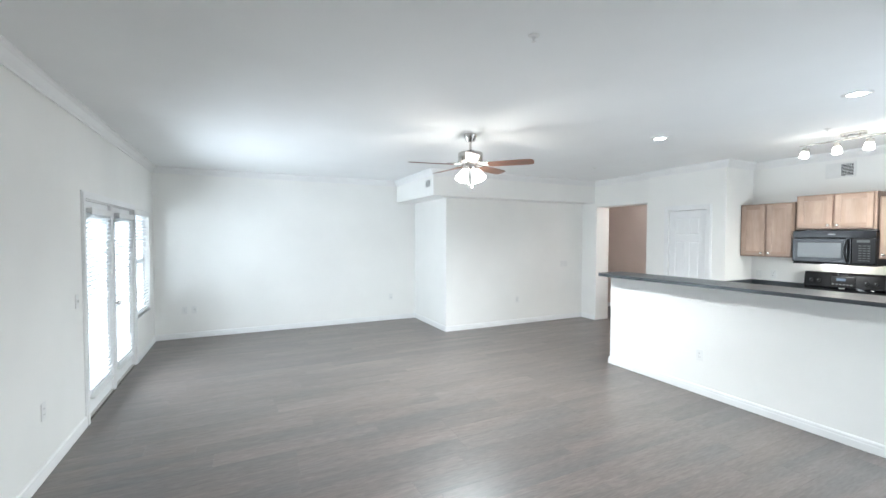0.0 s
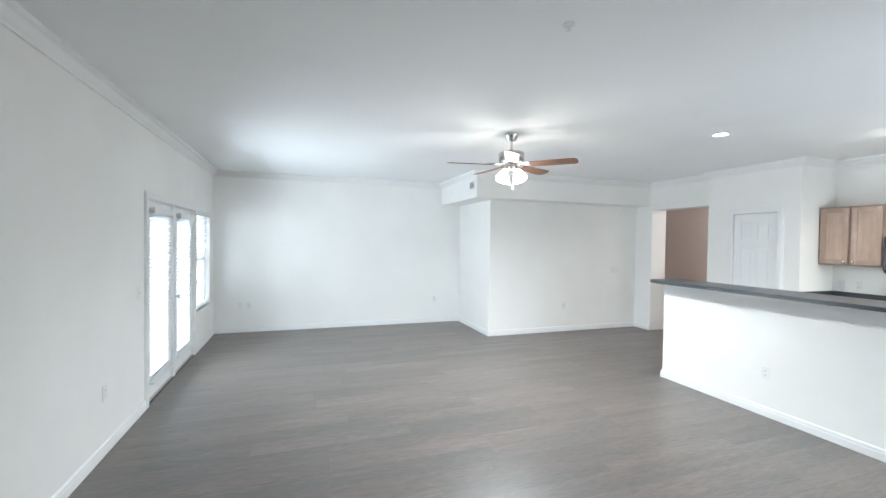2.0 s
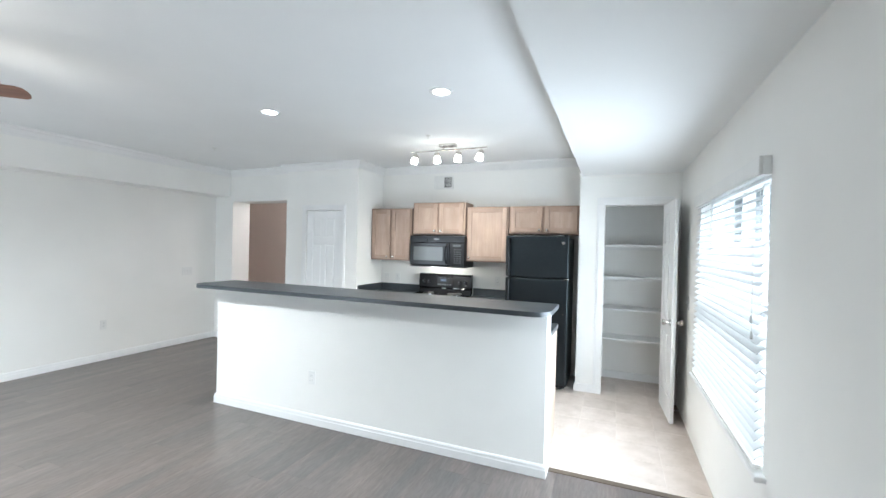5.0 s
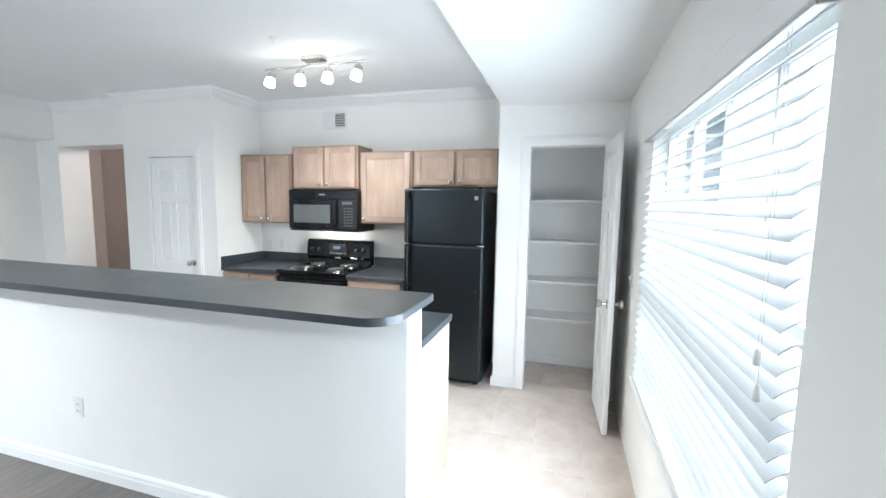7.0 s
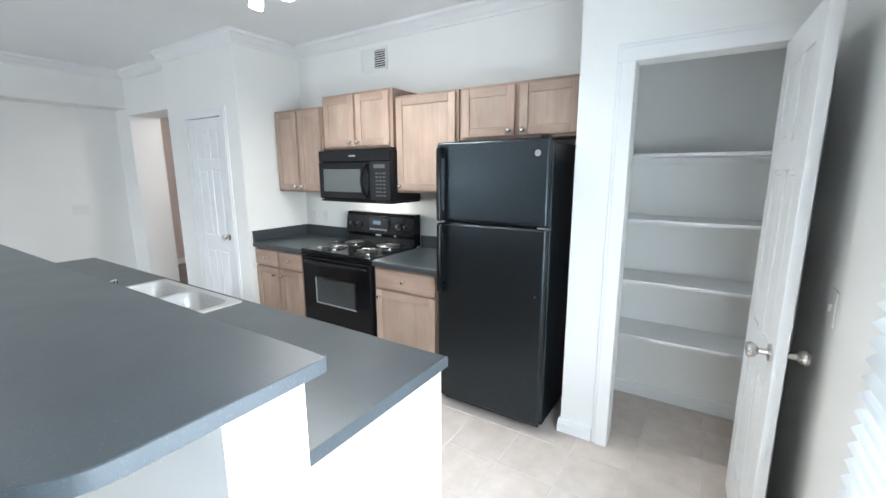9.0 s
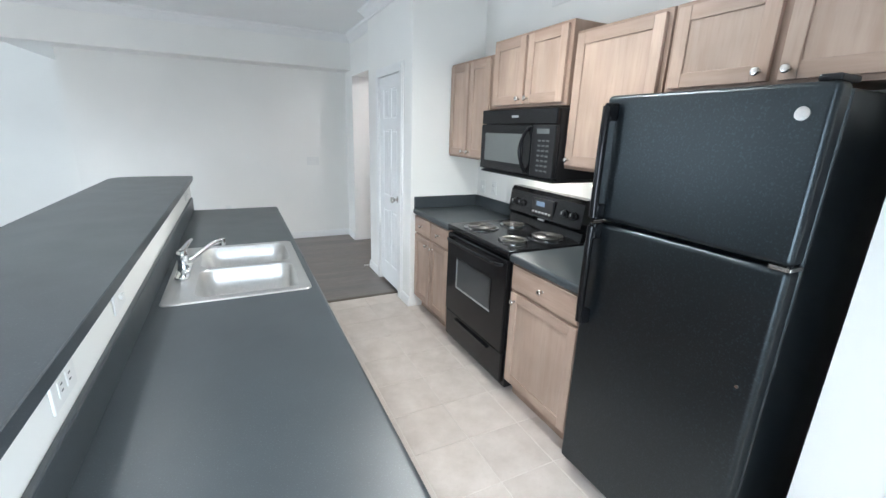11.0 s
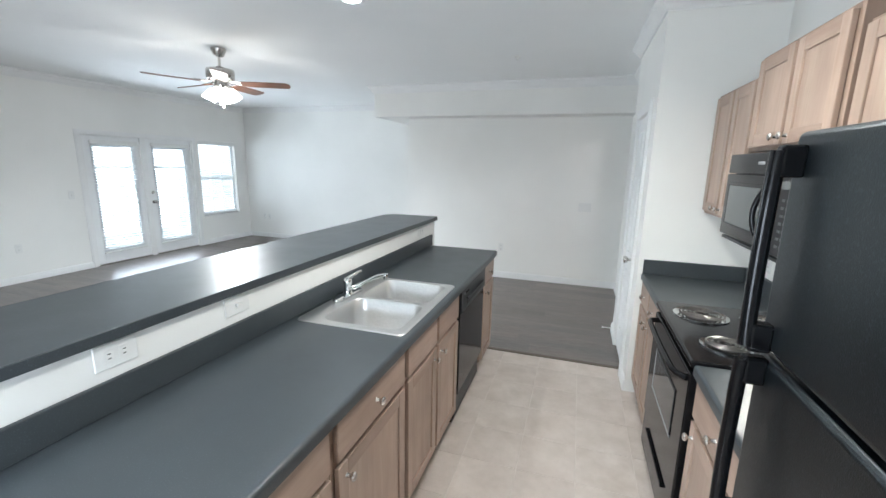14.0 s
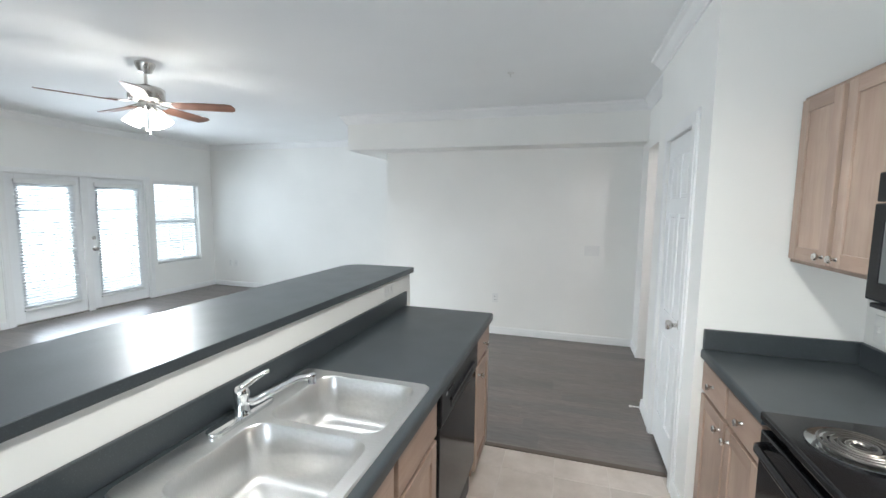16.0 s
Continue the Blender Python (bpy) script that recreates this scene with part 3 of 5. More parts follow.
def glazed_door(name, y0, y1, label, active):
    """A full-light patio door leaf with its own blind in front of the glass."""
    x0, x1 = XW - 0.075, XW - 0.03
    ob = thing(name, (x0, (y0 + y1) / 2, 0.02), label, "patio door", "french doors", "structure")
    st = 0.115
    zb, zt = 0.215, DOOR_Z - 0.145
    box("stile", x0, x1, y0, y0 + st, 0.02, DOOR_Z - 0.012, DOORW, ob)
    box("stile", x0, x1, y1 - st, y1, 0.02, DOOR_Z - 0.012, DOORW, ob)
    box("bottom_rail", x0, x1, y0 + st, y1 - st, 0.02, zb, DOORW, ob)
    box("top_rail", x0, x1, y0 + st, y1 - st, zt, DOOR_Z - 0.012, DOORW, ob)
    for a, b, c, d in ((y0 + st, y0 + st + 0.025, zb, zt), (y1 - st - 0.025, y1 - st, zb, zt), (y0 + st + 0.025, y1 - st - 0.025, zb, zb + 0.025), (y0 + st + 0.025, y1 - st - 0.025, zt - 0.025, zt)):
        box("glass_stop", x0 - 0.004, x1 + 0.008, a, b, c, d, DOORW, ob, "", 0.004)
    g = box("pane", x0 + 0.018, x0 + 0.026, y0 + st + 0.02, y1 - st - 0.02, zb + 0.02, zt - 0.02, GLASS, ob, "", 0)
    g.visible_shadow = False
    for k in (1, 2):
        yk = y0 + st + (y1 - y0 - 2 * st) * k / 3
        box("muntin", x0 + 0.012, x0 + 0.017, yk - 0.008, yk + 0.008, zb + 0.025, zt - 0.025, VINYL, ob, "", 0.001)
    for k in range(1, 5):
        zk = zb + (zt - zb) * k / 5
        box("muntin", x0 + 0.011, x0 + 0.0165, y0 + st + 0.025, y1 - st - 0.025, zk - 0.008, zk + 0.008, VINYL, ob, "", 0.001)
    if active:
        k = part("door_knob", lathe([(0.03, 0), (0.03, 0.006), (0.011, 0.01), (0.011, 0.03), (0.024, 0.04), (0.028, 0.052), (0.022, 0.062), (0.0, 0.066)], (x1, y0 + 0.055, 0.90), "x"), NICKEL, ob, "satin nickel knob", True)
        part("deadbolt", lathe([(0.028, 0), (0.028, 0.008), (0.022, 0.014), (0, 0.015)], (x1, y0 + 0.055, 1.06), "x"), NICKEL, ob, "", True)
    blind("door_blind", "x", x1 + 0.03, 1, y0 + st - 0.03, y1 - st + 0.03, zb - 0.05, zt + 0.075, 0.040, 0.048, -38, "white horizontal blind hung on the glass of a patio door", 0.06)
    return ob


YMID = (DOOR_Y0 + DOOR_Y1) / 2
glazed_door("door_1", DOOR_Y0 + 0.035, YMID - 0.045, "white full-light patio door, fixed leaf, closed", False)
glazed_door("door_2", YMID + 0.045, DOOR_Y1 - 0.035, "white full-light patio door with nickel knob, closed", True)
for nm, a, b in (("trim_mullion", YMID - 0.045, YMID + 0.045), ("trim_jamb", DOOR_Y0, DOOR_Y0 + 0.035), ("trim_jamb", DOOR_Y1 - 0.035, DOOR_Y1)):
    tagged(box(nm, XW - 0.12, XW - 0.004, a, b, 0.0, DOOR_Z, TRIM, bevel=0.003), kind="structure")
tagged(box("trim_head_jamb", XW - 0.12, XW - 0.005, DOOR_Y0 + 0.035, DOOR_Y1 - 0.035, DOOR_Z - 0.011, DOOR_Z - 0.001, TRIM, bevel=0), kind="structure")
tagged(box("trim_sill", XW - 0.14, XW - 0.006, DOOR_Y0 + 0.035, DOOR_Y1 - 0.035, -0.01, 0.018, NICKEL, bevel=0.003), kind="structure")

# added lamp on the room side of the door blinds, for sky light through them
window_light("patio_door_sky_stand_in", (XW + 0.09, YMID, 0.98), (XW + 1.08, YMID, 0.96), 1.5, 1.55, 16, spread=150)
# unseen upright lamp panel outside, added to backlight the door blinds
window_light("patio_blind_backlight", (XW - 0.7, YMID, 1.3), (XW + 1, YMID, 1.0), 2.4, 2.0, 45)
# added lamp before the kitchen blind, in place of daylight passing the slats
window_light("kitchen_window_sky_stand_in", ((KW_X0 + KW_X1) / 2, YS + 0.09, KW_Z0 + 0.45), ((KW_X0 + KW_X1) / 2, YS + 1.09, KW_Z0 + 0.43), KW_X1 - KW_X0 - 0.1, 0.9, 18.5)
# unseen lamp added above the side yard to brighten the kitchen blind
window_light("side_yard_sky_stand_in", (4.795, YS - 1.0, 2.85), (4.795, 0.6, 0.9), 2.0, 1.3, 75)




def panel_door(name, w, h, label, knob_side):
    """A six-panel door leaf, built upright along local x from its hinge; the panels are raised on both faces."""
    ob = thing(name, (0, 0, 0), label, "door", kind="structure")
    t = 0.035
    bm = bmesh.new()
    add_box(bm, 0, w, -t / 2 + 0.008, t / 2 - 0.008, 0, h)
    part("core", bm, DOORW, ob)
    st, mid = 0.105 * w / 0.6, 0.075 * w / 0.6
    zs = [(0.0, 0.20), (0.76, 0.90), (1.52, 1.62), (h - 0.11, h)]
    for a, b in ((0, st), (w - st, w)):
        box("stile", a, b, -t / 2, t / 2, 0, h, DOORW, ob, "", 0.003)
    for a, b in zs:
        box("rail", st, w - st, -t / 2, t / 2, a, b, DOORW, ob, "", 0.003)
    for (a0, a1), (b0, b1) in zip(zs, zs[1:]):
        box("mid_stile", w / 2 - mid / 2, w / 2 + mid / 2, -t / 2, t / 2, a1, b0, DOORW, ob, "", 0.003)
        for x0, x1 in ((st, w / 2 - mid / 2), (w / 2 + mid / 2, w - st)):
            box("panel", x0 + 0.018, x1 - 0.018, -t / 2 + 0.002, t / 2 - 0.002, a1 + 0.018, b0 - 0.018, DOORW, ob, "", 0.006)
    prof = [(0.031, 0), (0.031, 0.006), (0.012, 0.01), (0.011, 0.034), (0.022, 0.042), (0.028, 0.056), (0.024, 0.068), (0.0, 0.072)]
    for ax, y in (("y", t / 2), ("-y", -t / 2)):
        part("door_knob", lathe(prof, (knob_side, y, 0.90), ax), NICKEL, ob, "satin nickel knob", True)
    for z in (0.2, 1.0, 1.8):
        part("hinge", lathe([(0.006, 0), (0.006, 0.09)], (-0.004, t / 2 + 0.002, z)), NICKEL, ob)
    return ob


d3 = panel_door("door_3", 0.575, 1.985, "white six-panel closet door, closed, with a nickel knob", 0.055)
d3.matrix_world = pose(XCL + 0.021, 3.865, 0.03, 0, 0, 90)
d4 = panel_door("door_4", 0.575, 2.02, "white six-panel pantry door standing wide open", 0.515)
d4.matrix_world = pose(6.588, -0.062, 0.02, 0, 0, 183.2)


def door_stop(at, d):
    ob = thing("door_stop", at, "white spring door stop on the wall base", "door stop")
    p = Vector(at)
    v = Vector(d)
    part("rod", tube([p, p + v * 0.075], 0.005, 10), PLASTIC, ob)
    part("tip", tube([p + v * 0.075, p + v * 0.078, p + v * 0.09], [0.006, 0.009, 0.008], 12), PLASTIC, ob)


door_stop((6.30, YS, 0.05), (0, 1, 0))
door_stop((XCL - 0.016, 4.72, 0.06), (-1, 0, 0))

# ---- pantry shelves ----
for z in (0.545, 0.89, 1.257, 1.631):
    s = thing("pantry_shelf", (XPB - 0.16, 0.23, z), "white painted pantry shelf on wall cleats, empty", "shelf", "pantry shelves")
    box("board", XPB - 0.32, XPB - 0.001, YS + 0.001, 0.669, z - 0.019, z, TRIM, s, "", 0.002)
    box("cleat", XPB - 0.02, XPB - 0.001, YS + 0.02, 0.65, z - 0.06, z - 0.0195, TRIM, s, "", 0.002)
    box("cleat", XPB - 0.31, XPB - 0.02, 0.65, 0.669, z - 0.06, z - 0.0195, TRIM, s, "", 0.002)

# ---- peninsula ----
def edge_band(outline, thick, z0, z1, parent):
    """A thin laminate strip wrapped round a slab's edge; outline runs anticlockwise."""
    bm = bmesh.new()
    m = len(outline)
    rings = []
    for off, z in ((0.0, z0), (0.0, z1 - 0.002), (-0.002, z1), (-thick, z1), (-thick, z0)):
        ring = []
        for k, (x, y) in enumerate(outline):
            d = Vector(outline[(k + 1) % m]) - Vector(outline[k - 1])
            out = Vector((d.y, -d.x)).normalized()
            ring.append(bm.verts.new((x + out.x * off, y + out.y * off, z)))
        rings.append(ring)
    for p, q in zip(rings, rings[1:] + rings[:1]):
        for k in range(m):
            bm.faces.new((p[k], p[(k + 1) % m], q[(k + 1) % m], q[k]))
    return part("edge_band", bm, LAM, parent, "charcoal laminate edge strip", True)


bar = thing("bar_top", (4.63, 2.37, 1.137), "charcoal laminate raised bar top with rounded corners on the half wall", "bar counter")
BAR = (4.39, 4.875, 0.775, 3.965)
part("top", slab(rounded(BAR[0] + 0.0035, BAR[1] - 0.0035, BAR[2] + 0.0035, BAR[3] - 0.0035, (0.127, 0.01, 0.01, 0.127)), 1.137, 1.1688), LAM, bar)
edge_band(rounded(*BAR, (0.13, 0.012, 0.012, 0.13)), 0.003, 1.1368, 1.169, bar)
COUNTER = 0.93


def cabinet_knob(at, axis, parent):
    part("knob", lathe([(0.009, 0), (0.007, 0.004), (0.006, 0.014), (0.013, 0.019), (0.0155, 0.025), (0.012, 0.03), (0, 0.032)], at, axis, 18), NICKEL, parent, "satin nickel knob", True)


def shaker(parent, name, face, out, y0, y1, z0, z1, knob=None, flat=False):
    """A cabinet door with recessed panel, or a plain drawer front; face is the cabinet's front plane, out the way that it looks."""
    t = 0.019
    s = 0.055

    def xr(a, b):
        return tuple(sorted((face + out * a, face + out * b)))

    if flat:
        d = box(name, *xr(0.001, t), y0, y1, z0, z1, MAPLE_H, parent, "", 0.0035)
    else:
        d = box(name, *xr(0.001, 0.011), y0 + s - 0.004, y1 - s + 0.004, z0 + s - 0.004, z1 - s + 0.004, MAPLE_V, parent, "", 0)
        for a, b in ((y0, y0 + s), (y1 - s, y1)):
            box("stile", *xr(0.001, t), a, b, z0, z1, MAPLE_V, d, "", 0.003)
        for a, b in ((z0, z0 + s), (z1 - s, z1)):
            box("rail", *xr(0.001, t - 0.0005), y0 + s, y1 - s, a, b, MAPLE_H, d, "", 0.002)
    if knob:
        cabinet_knob((face + out * t, *knob), "x" if out > 0 else "-x", d)
    return d


def base_cabinet(y0, y1, front, back, out, label, doors, drawers, top=0.93, false_front=False, sink_base=False):
    """A base unit: carcass on a recessed toe kick, drawer row and doors. doors: (y0, y1, knob_y)."""
    ob = thing("base_cabinet", ((front + back) / 2, (y0 + y1) / 2, 0.0), label, "kitchen cabinet", "base cabinets")
    f = front - out * 0.0
    box("body", *sorted((f, back)), y0, y1, 0.105, 0.745 if sink_base else top - 0.041, MAPLE_D, ob, "", 0.002)
    if sink_base:
        box("face_frame", f - 0.019, f, y0, y1, 0.7455, COUNTER - 0.041, MAPLE_D, ob, "", 0.001)
    box("toe_kick", *sorted((f - out * 0.065, back)), y0 + 0.001, y1 - 0.001, 0.0, 0.104, MAPLE_D, ob, "", 0)
    for a, b in drawers:
        shaker(ob, "drawer_front", f, out, a, b, top - 0.195, top - 0.057, None if false_front else ((a + b) / 2, top - 0.126), True)
    for a, b, k in doors:
        shaker(ob, "door", f, out, a, b, 0.125, top - 0.215, (k, top - 0.265))
    return ob


PF, PB = 5.405, 4.852
base_cabinet(0.866, 1.425, PF, PB, 1, "maple base cabinet with one drawer and one door", [(0.905, 1.405, 1.365)], [(0.905, 1.405)])
base_cabinet(1.427, 1.967, PF, PB, 1, "maple base cabinet with one drawer and one door beside the sink", [(1.447, 1.95, 1.49)], [(1.447, 1.95)])
base_cabinet(1.969, 2.784, PF, PB, 1, "maple sink base cabinet with two doors and false drawer fronts", [(1.99, 2.36, 2.32), (2.39, 2.755, 2.43)], [(1.99, 2.36), (2.39, 2.755)], false_front=True, sink_base=True)
base_cabinet(3.452, 3.83, PF, PB, 1, "narrow maple base cabinet at the end of the peninsula", [(3.47, 3.812, 3.51)], [(3.47, 3.812)])
ep = box("end_panel", PB, PF + 0.004, 0.849, 0.865, 0.0, COUNTER - 0.041, MAPLE_END, None, "", 0.002)
tagged(ep, "pale wood end panel closing the peninsula cabinets", "cabinet panel")


def holed_slab(x0, x1, y0, y1, z0, z1, hole):
    """One plate in plan, with a rectangular cut-out (x0, x1, y0, y1) right through it."""
    xs = sorted({x0, x1, *(hole[:2] if hole else ())})
    ys = sorted({y0, y1, *(hole[2:] if hole else ())})
    bm = bmesh.new()
    at = {}

    def vert(i, j, k):
        if (i, j, k) not in at:
            at[i, j, k] = bm.verts.new((xs[i], ys[j], (z0, z1)[k]))
        return at[i, j, k]

    def solid(i, j):
        return 0 <= i < len(xs) - 1 and 0 <= j < len(ys) - 1 and not (hole and len(xs) > 2 and i == 1 and j == 1)

    for i in range(len(xs) - 1):
        for j in range(len(ys) - 1):
            if not solid(i, j):
                continue
            for k in (0, 1):
                bm.faces.new([vert(*q, k) for q in ((i, j), (i + 1, j), (i + 1, j + 1), (i, j + 1))])
            for di, dj, p, q in ((-1, 0, (i, j), (i, j + 1)), (1, 0, (i + 1, j), (i + 1, j + 1)), (0, -1, (i, j), (i + 1, j)), (0, 1, (i, j + 1), (i + 1, j + 1))):
                if not solid(i + di, j + dj):
                    bm.faces.new((vert(*p, 0), vert(*q, 0), vert(*q, 1), vert(*p, 1)))
    return bm


def counter_with_hole(name, x0, x1, y0, y1, z0, z1, hole, label, front):
    """Laminate worktop with a rolled front edge and, where given, a sink cut-out."""
    r = 0.014
    a, b = (x0, x1 - r) if front > 0 else (x0 + r, x1)
    bm = holed_slab(a, b, y0, y1, z0, z1, hole)
    ob = thing(name, ((x0 + x1) / 2, (y0 + y1) / 2, z0), label, "worktop")
    part("surface", bm, LAM, ob)
    bm = bmesh.new()
    n = 8
    e = x1 - r if front > 0 else x0 + r
    prof = [(e, z1)] + [(e + front * r * math.sin(math.pi / 2 * k / n), z1 - r + r * math.cos(math.pi / 2 * k / n)) for k in range(1, n + 1)] + [(e + front * r, z0), (e, z0)]
    rows2 = [[bm.verts.new((x, y, z)) for x, z in prof] for y in (y0, y1)]
    m = len(prof)
    for k in range(m):
        bm.faces.new((rows2[0][k], rows2[0][(k + 1) % m], rows2[1][(k + 1) % m], rows2[1][k]))
    bm.faces.new(rows2[0])
    bm.faces.new(rows2[1])
    part("front_edge", bm, LAM, ob, "rolled laminate front edge", True)
    return ob


SX0, SX1, SY0, SY1 = 4.89, 5.405, 1.965, 2.73
counter_with_hole("worktop", 4.851, 5.44, 0.842, 3.845, COUNTER - 0.04, COUNTER, (SX0 + 0.03, SX1 - 0.03, SY0 + 0.03, SY1 - 0.03), "charcoal laminate worktop on the peninsula, with the sink set in", 1)
bs = part("backsplash", boxes((4.8505, 4.866, 0.842, 3.86, COUNTER + 0.0005, 1.024), bevel=0.004), LAM)
tagged(bs, "low charcoal laminate upstand along the half wall", "backsplash")


def sink():
    """Drop-in double-bowl stainless sink with rounded bowls, drains and rim."""
    ob = thing("kitchen_sink", ((SX0 + SX1) / 2, (SY0 + SY1) / 2, COUNTER), "stainless steel double-bowl drop-in sink, empty", "sink")
    z = COUNTER + 0.006
    bowls = [(SX0 + 0.10, SX1 - 0.035, SY0 + 0.035, (SY0 + SY1) / 2 - 0.014), (SX0 + 0.10, SX1 - 0.035, (SY0 + SY1) / 2 + 0.014, SY1 - 0.035)]
    bm = bmesh.new()
    # deck: outer outline raised slightly, filled round the two bowl mouths
    outer = [bm.verts.new((x, y, z)) for x, y in rounded(SX0, SX1, SY0, SY1, (0.03,) * 4, 5)]
    loops = [outer]
    for b in bowls:
        loops.append([bm.verts.new((x, y, z)) for x, y in rounded(*b, (0.055,) * 4, 6)])
    edges = []
    for lp in loops:
        edges += [bm.edges.new((lp[k], lp[(k + 1) % len(lp)])) for k in range(len(lp))]
    bmesh.ops.triangle_fill(bm, use_beauty=True, use_dissolve=False, edges=edges)
    low = [bm.verts.new((v.co.x + (0.004 if v.co.x > 5.1 else -0.004), v.co.y + (0.004 if v.co.y > 2.35 else -0.004), COUNTER + 0.0008)) for v in outer]
    n = len(outer)
    for k in range(n):
        bm.faces.new((outer[k], outer[(k + 1) % n], low[(k + 1) % n], low[k]))
    part("deck", bm, STEEL, ob, "", True)
    for b in bowls:
        bm = bmesh.new()
        rings = []
        for inset, dz, rad in ((0.0, 0.0, 0.055), (0.004, -0.006, 0.055), (0.012, -0.10, 0.055), (0.016, -0.135, 0.055), (0.024, -0.152, 0.05), (0.042, -0.163, 0.04), (0.07, -0.167, 0.03)):
            o = rounded(b[0] + inset, b[1] - inset, b[2] + inset, b[3] - inset, (rad,) * 4, 6)
            rings.append([bm.verts.new((x, y, z + dz)) for x, y in o])
        for p, q in zip(rings, rings[1:]):
            for k in range(len(p)):
                bm.faces.new((p[k], p[(k + 1) % len(p)], q[(k + 1) % len(q)], q[k]))
        bm.faces.new(rings[-1])
        bo = part("bowl", bm, STEEL, ob, "", True)
        cx, cy = (b[0] + b[1]) / 2, (b[2] + b[3]) / 2
        part("drain", lathe([(0.055, -0.1665), (0.053, -0.163), (0.04, -0.164), (0.036, -0.1665), (0.0, -0.1655)], (cx, cy, z)), CHROME, bo, "chrome drain strainer", True)
    return z


DECK = sink()


def faucet(y):
    """Single-lever kitchen tap on a long base plate, spout swung over the far bowl."""
    x = SX0 + 0.045
    z = DECK + 0.0005
    ob = thing("kitchen_faucet", (x, y, z), "chrome single-lever kitchen faucet standing on the sink deck", "faucet")
    part("base_plate", slab(rounded(x - 0.026, x + 0.026, y - 0.125, y + 0.125, (0.026,) * 4, 6), z, z + 0.012, 0.004), CHROME, ob, "", True)
    part("body", lathe([(0.026, 0.012), (0.023, 0.018), (0.020, 0.04), (0.020, 0.062), (0.023, 0.067), (0.023, 0.084), (0.017, 0.094), (0, 0.097)], (x, y, z)), CHROME, ob, "", True)
    pts = [(x + 0.01, y + 0.01, z + 0.045)]
    for k in range(1, 11):
        f = k / 10
        pts.append((x + 0.01 + 0.14 * f, y + 0.01 + 0.13 * f, z + 0.035 + 0.075 * f - 0.018 * max(0.0, f - 0.75) / 0.25))
    part("spout", tube(pts, [0.012] * 4 + [0.0105] * 7, 14), CHROME, ob, "", True)
    e = pts[-1]
    part("aerator", lathe([(0.0125, 0.008), (0.0135, 0.0), (0.0125, -0.022), (0.0, -0.023)], e), CHROME, ob, "", True)
    part("lever", tube([(x, y, z + 0.09), (x + 0.012, y + 0.025, z + 0.104), (x + 0.028, y + 0.065, z + 0.118), (x + 0.034, y + 0.08, z + 0.12)], [0.013, 0.010, 0.0075, 0.006], 12), CHROME, ob, "", True)
    return ob


faucet(2.335)


def dishwasher(y0, y1):
    x = PF + 0.018
    ob = thing("dishwasher", (5.2, (y0 + y1) / 2, 0), "black built-in dishwasher under the peninsula counter", "dishwasher")
    box("tub", PB + 0.02, PF - 0.02, y0 + 0.005, y1 - 0.005, 0.0, COUNTER - 0.045, BLACKM, ob, "", 0.002)
    box("door_panel", PF - 0.02, x, y0 + 0.004, y1 - 0.004, 0.205, 0.735, BLACK, ob, "glossy black door panel", 0.006)
    c = box("control_panel", PF - 0.02, x + 0.008, y0 + 0.004, y1 - 0.004, 0.74, COUNTER - 0.05, BLACKM, ob, "", 0.006)
    box("handle_recess", x + 0.002, x + 0.011, y0 + 0.13, y1 - 0.13, 0.765, 0.80, SLOT, c, "", 0.003)
    box("handle_lip", x + 0.006, x + 0.02, y0 + 0.12, y1 - 0.12, 0.80, 0.812, BLACKM, c, "", 0.003)
    for k in range(4):
        box("button", x + 0.008, x + 0.011, y0 + 0.06 + 0.03 * k, y0 + 0.08 + 0.03 * k, 0.845, 0.857, LEGEND_GLINT if k == 0 else BLACK, c, "", 0.001)
    box("toe_panel", PF - 0.06, PF - 0.008, y0 + 0.006, y1 - 0.006, 0.03, 0.198, BLACKM, ob, "", 0.004)
    return ob


dishwasher(2.788, 3.448)


# ---- kitchen wall run ----
KF, KTOP = 6.535, 0.908
base_cabinet(2.932, 3.596, KF, XK - 0.002, -1, "two-door maple base cabinet with drawers beside the range", [(2.95, 3.255, 3.215), (3.275, 3.585, 3.315)], [(2.95, 3.255), (3.275, 3.585)], KTOP)
base_cabinet(1.60, 2.158, KF, XK - 0.002, -1, "single-door maple base cabinet between range and refrigerator", [(1.62, 2.14, 2.10)], [(1.62, 2.14)], KTOP)
counter_with_hole("worktop", 6.505, XK - 0.002, 2.928, 3.597, KTOP - 0.04, KTOP, None, "charcoal laminate worktop beside the range", -1)
counter_with_hole("worktop", 6.505, XK - 0.002, 1.585, 2.16, KTOP - 0.04, KTOP, None, "short charcoal laminate worktop beside the refrigerator", -1)
for r in ((XK - 0.02, XK - 0.001, 2.928, 3.578), (6.51, XK - 0.001, 3.579, 3.598), (XK - 0.02, XK - 0.001, 1.585, 2.16)):
    tagged(part("backsplash", boxes((*r, KTOP + 0.0005, KTOP + 0.1), bevel=0.003), LAM), "low charcoal laminate upstand against the kitchen wall", "backsplash")


def upper_cabinet(y0, y1, z0, z1, front, label, doors, knob_low=True):
    ob = thing("wall_cabinet", (XK, (y0 + y1) / 2, z0), label, "kitchen cabinet", "wall cabinets")
    box("body", front, XK - 0.001, y0, y1, z0, z1, MAPLE_D, ob, "", 0.002)
    for a, b, k in doors:
        shaker(ob, "door", front, -1, a, b, z0 + 0.018, z1 - 0.018, (k, z0 + 0.05))
    return ob


upper_cabinet(2.957, 3.596, 1.352, 2.068, 6.83, "maple wall cabinet with two doors beside the microwave", [(2.985, 3.262, 3.232), (3.292, 3.575, 3.32)])
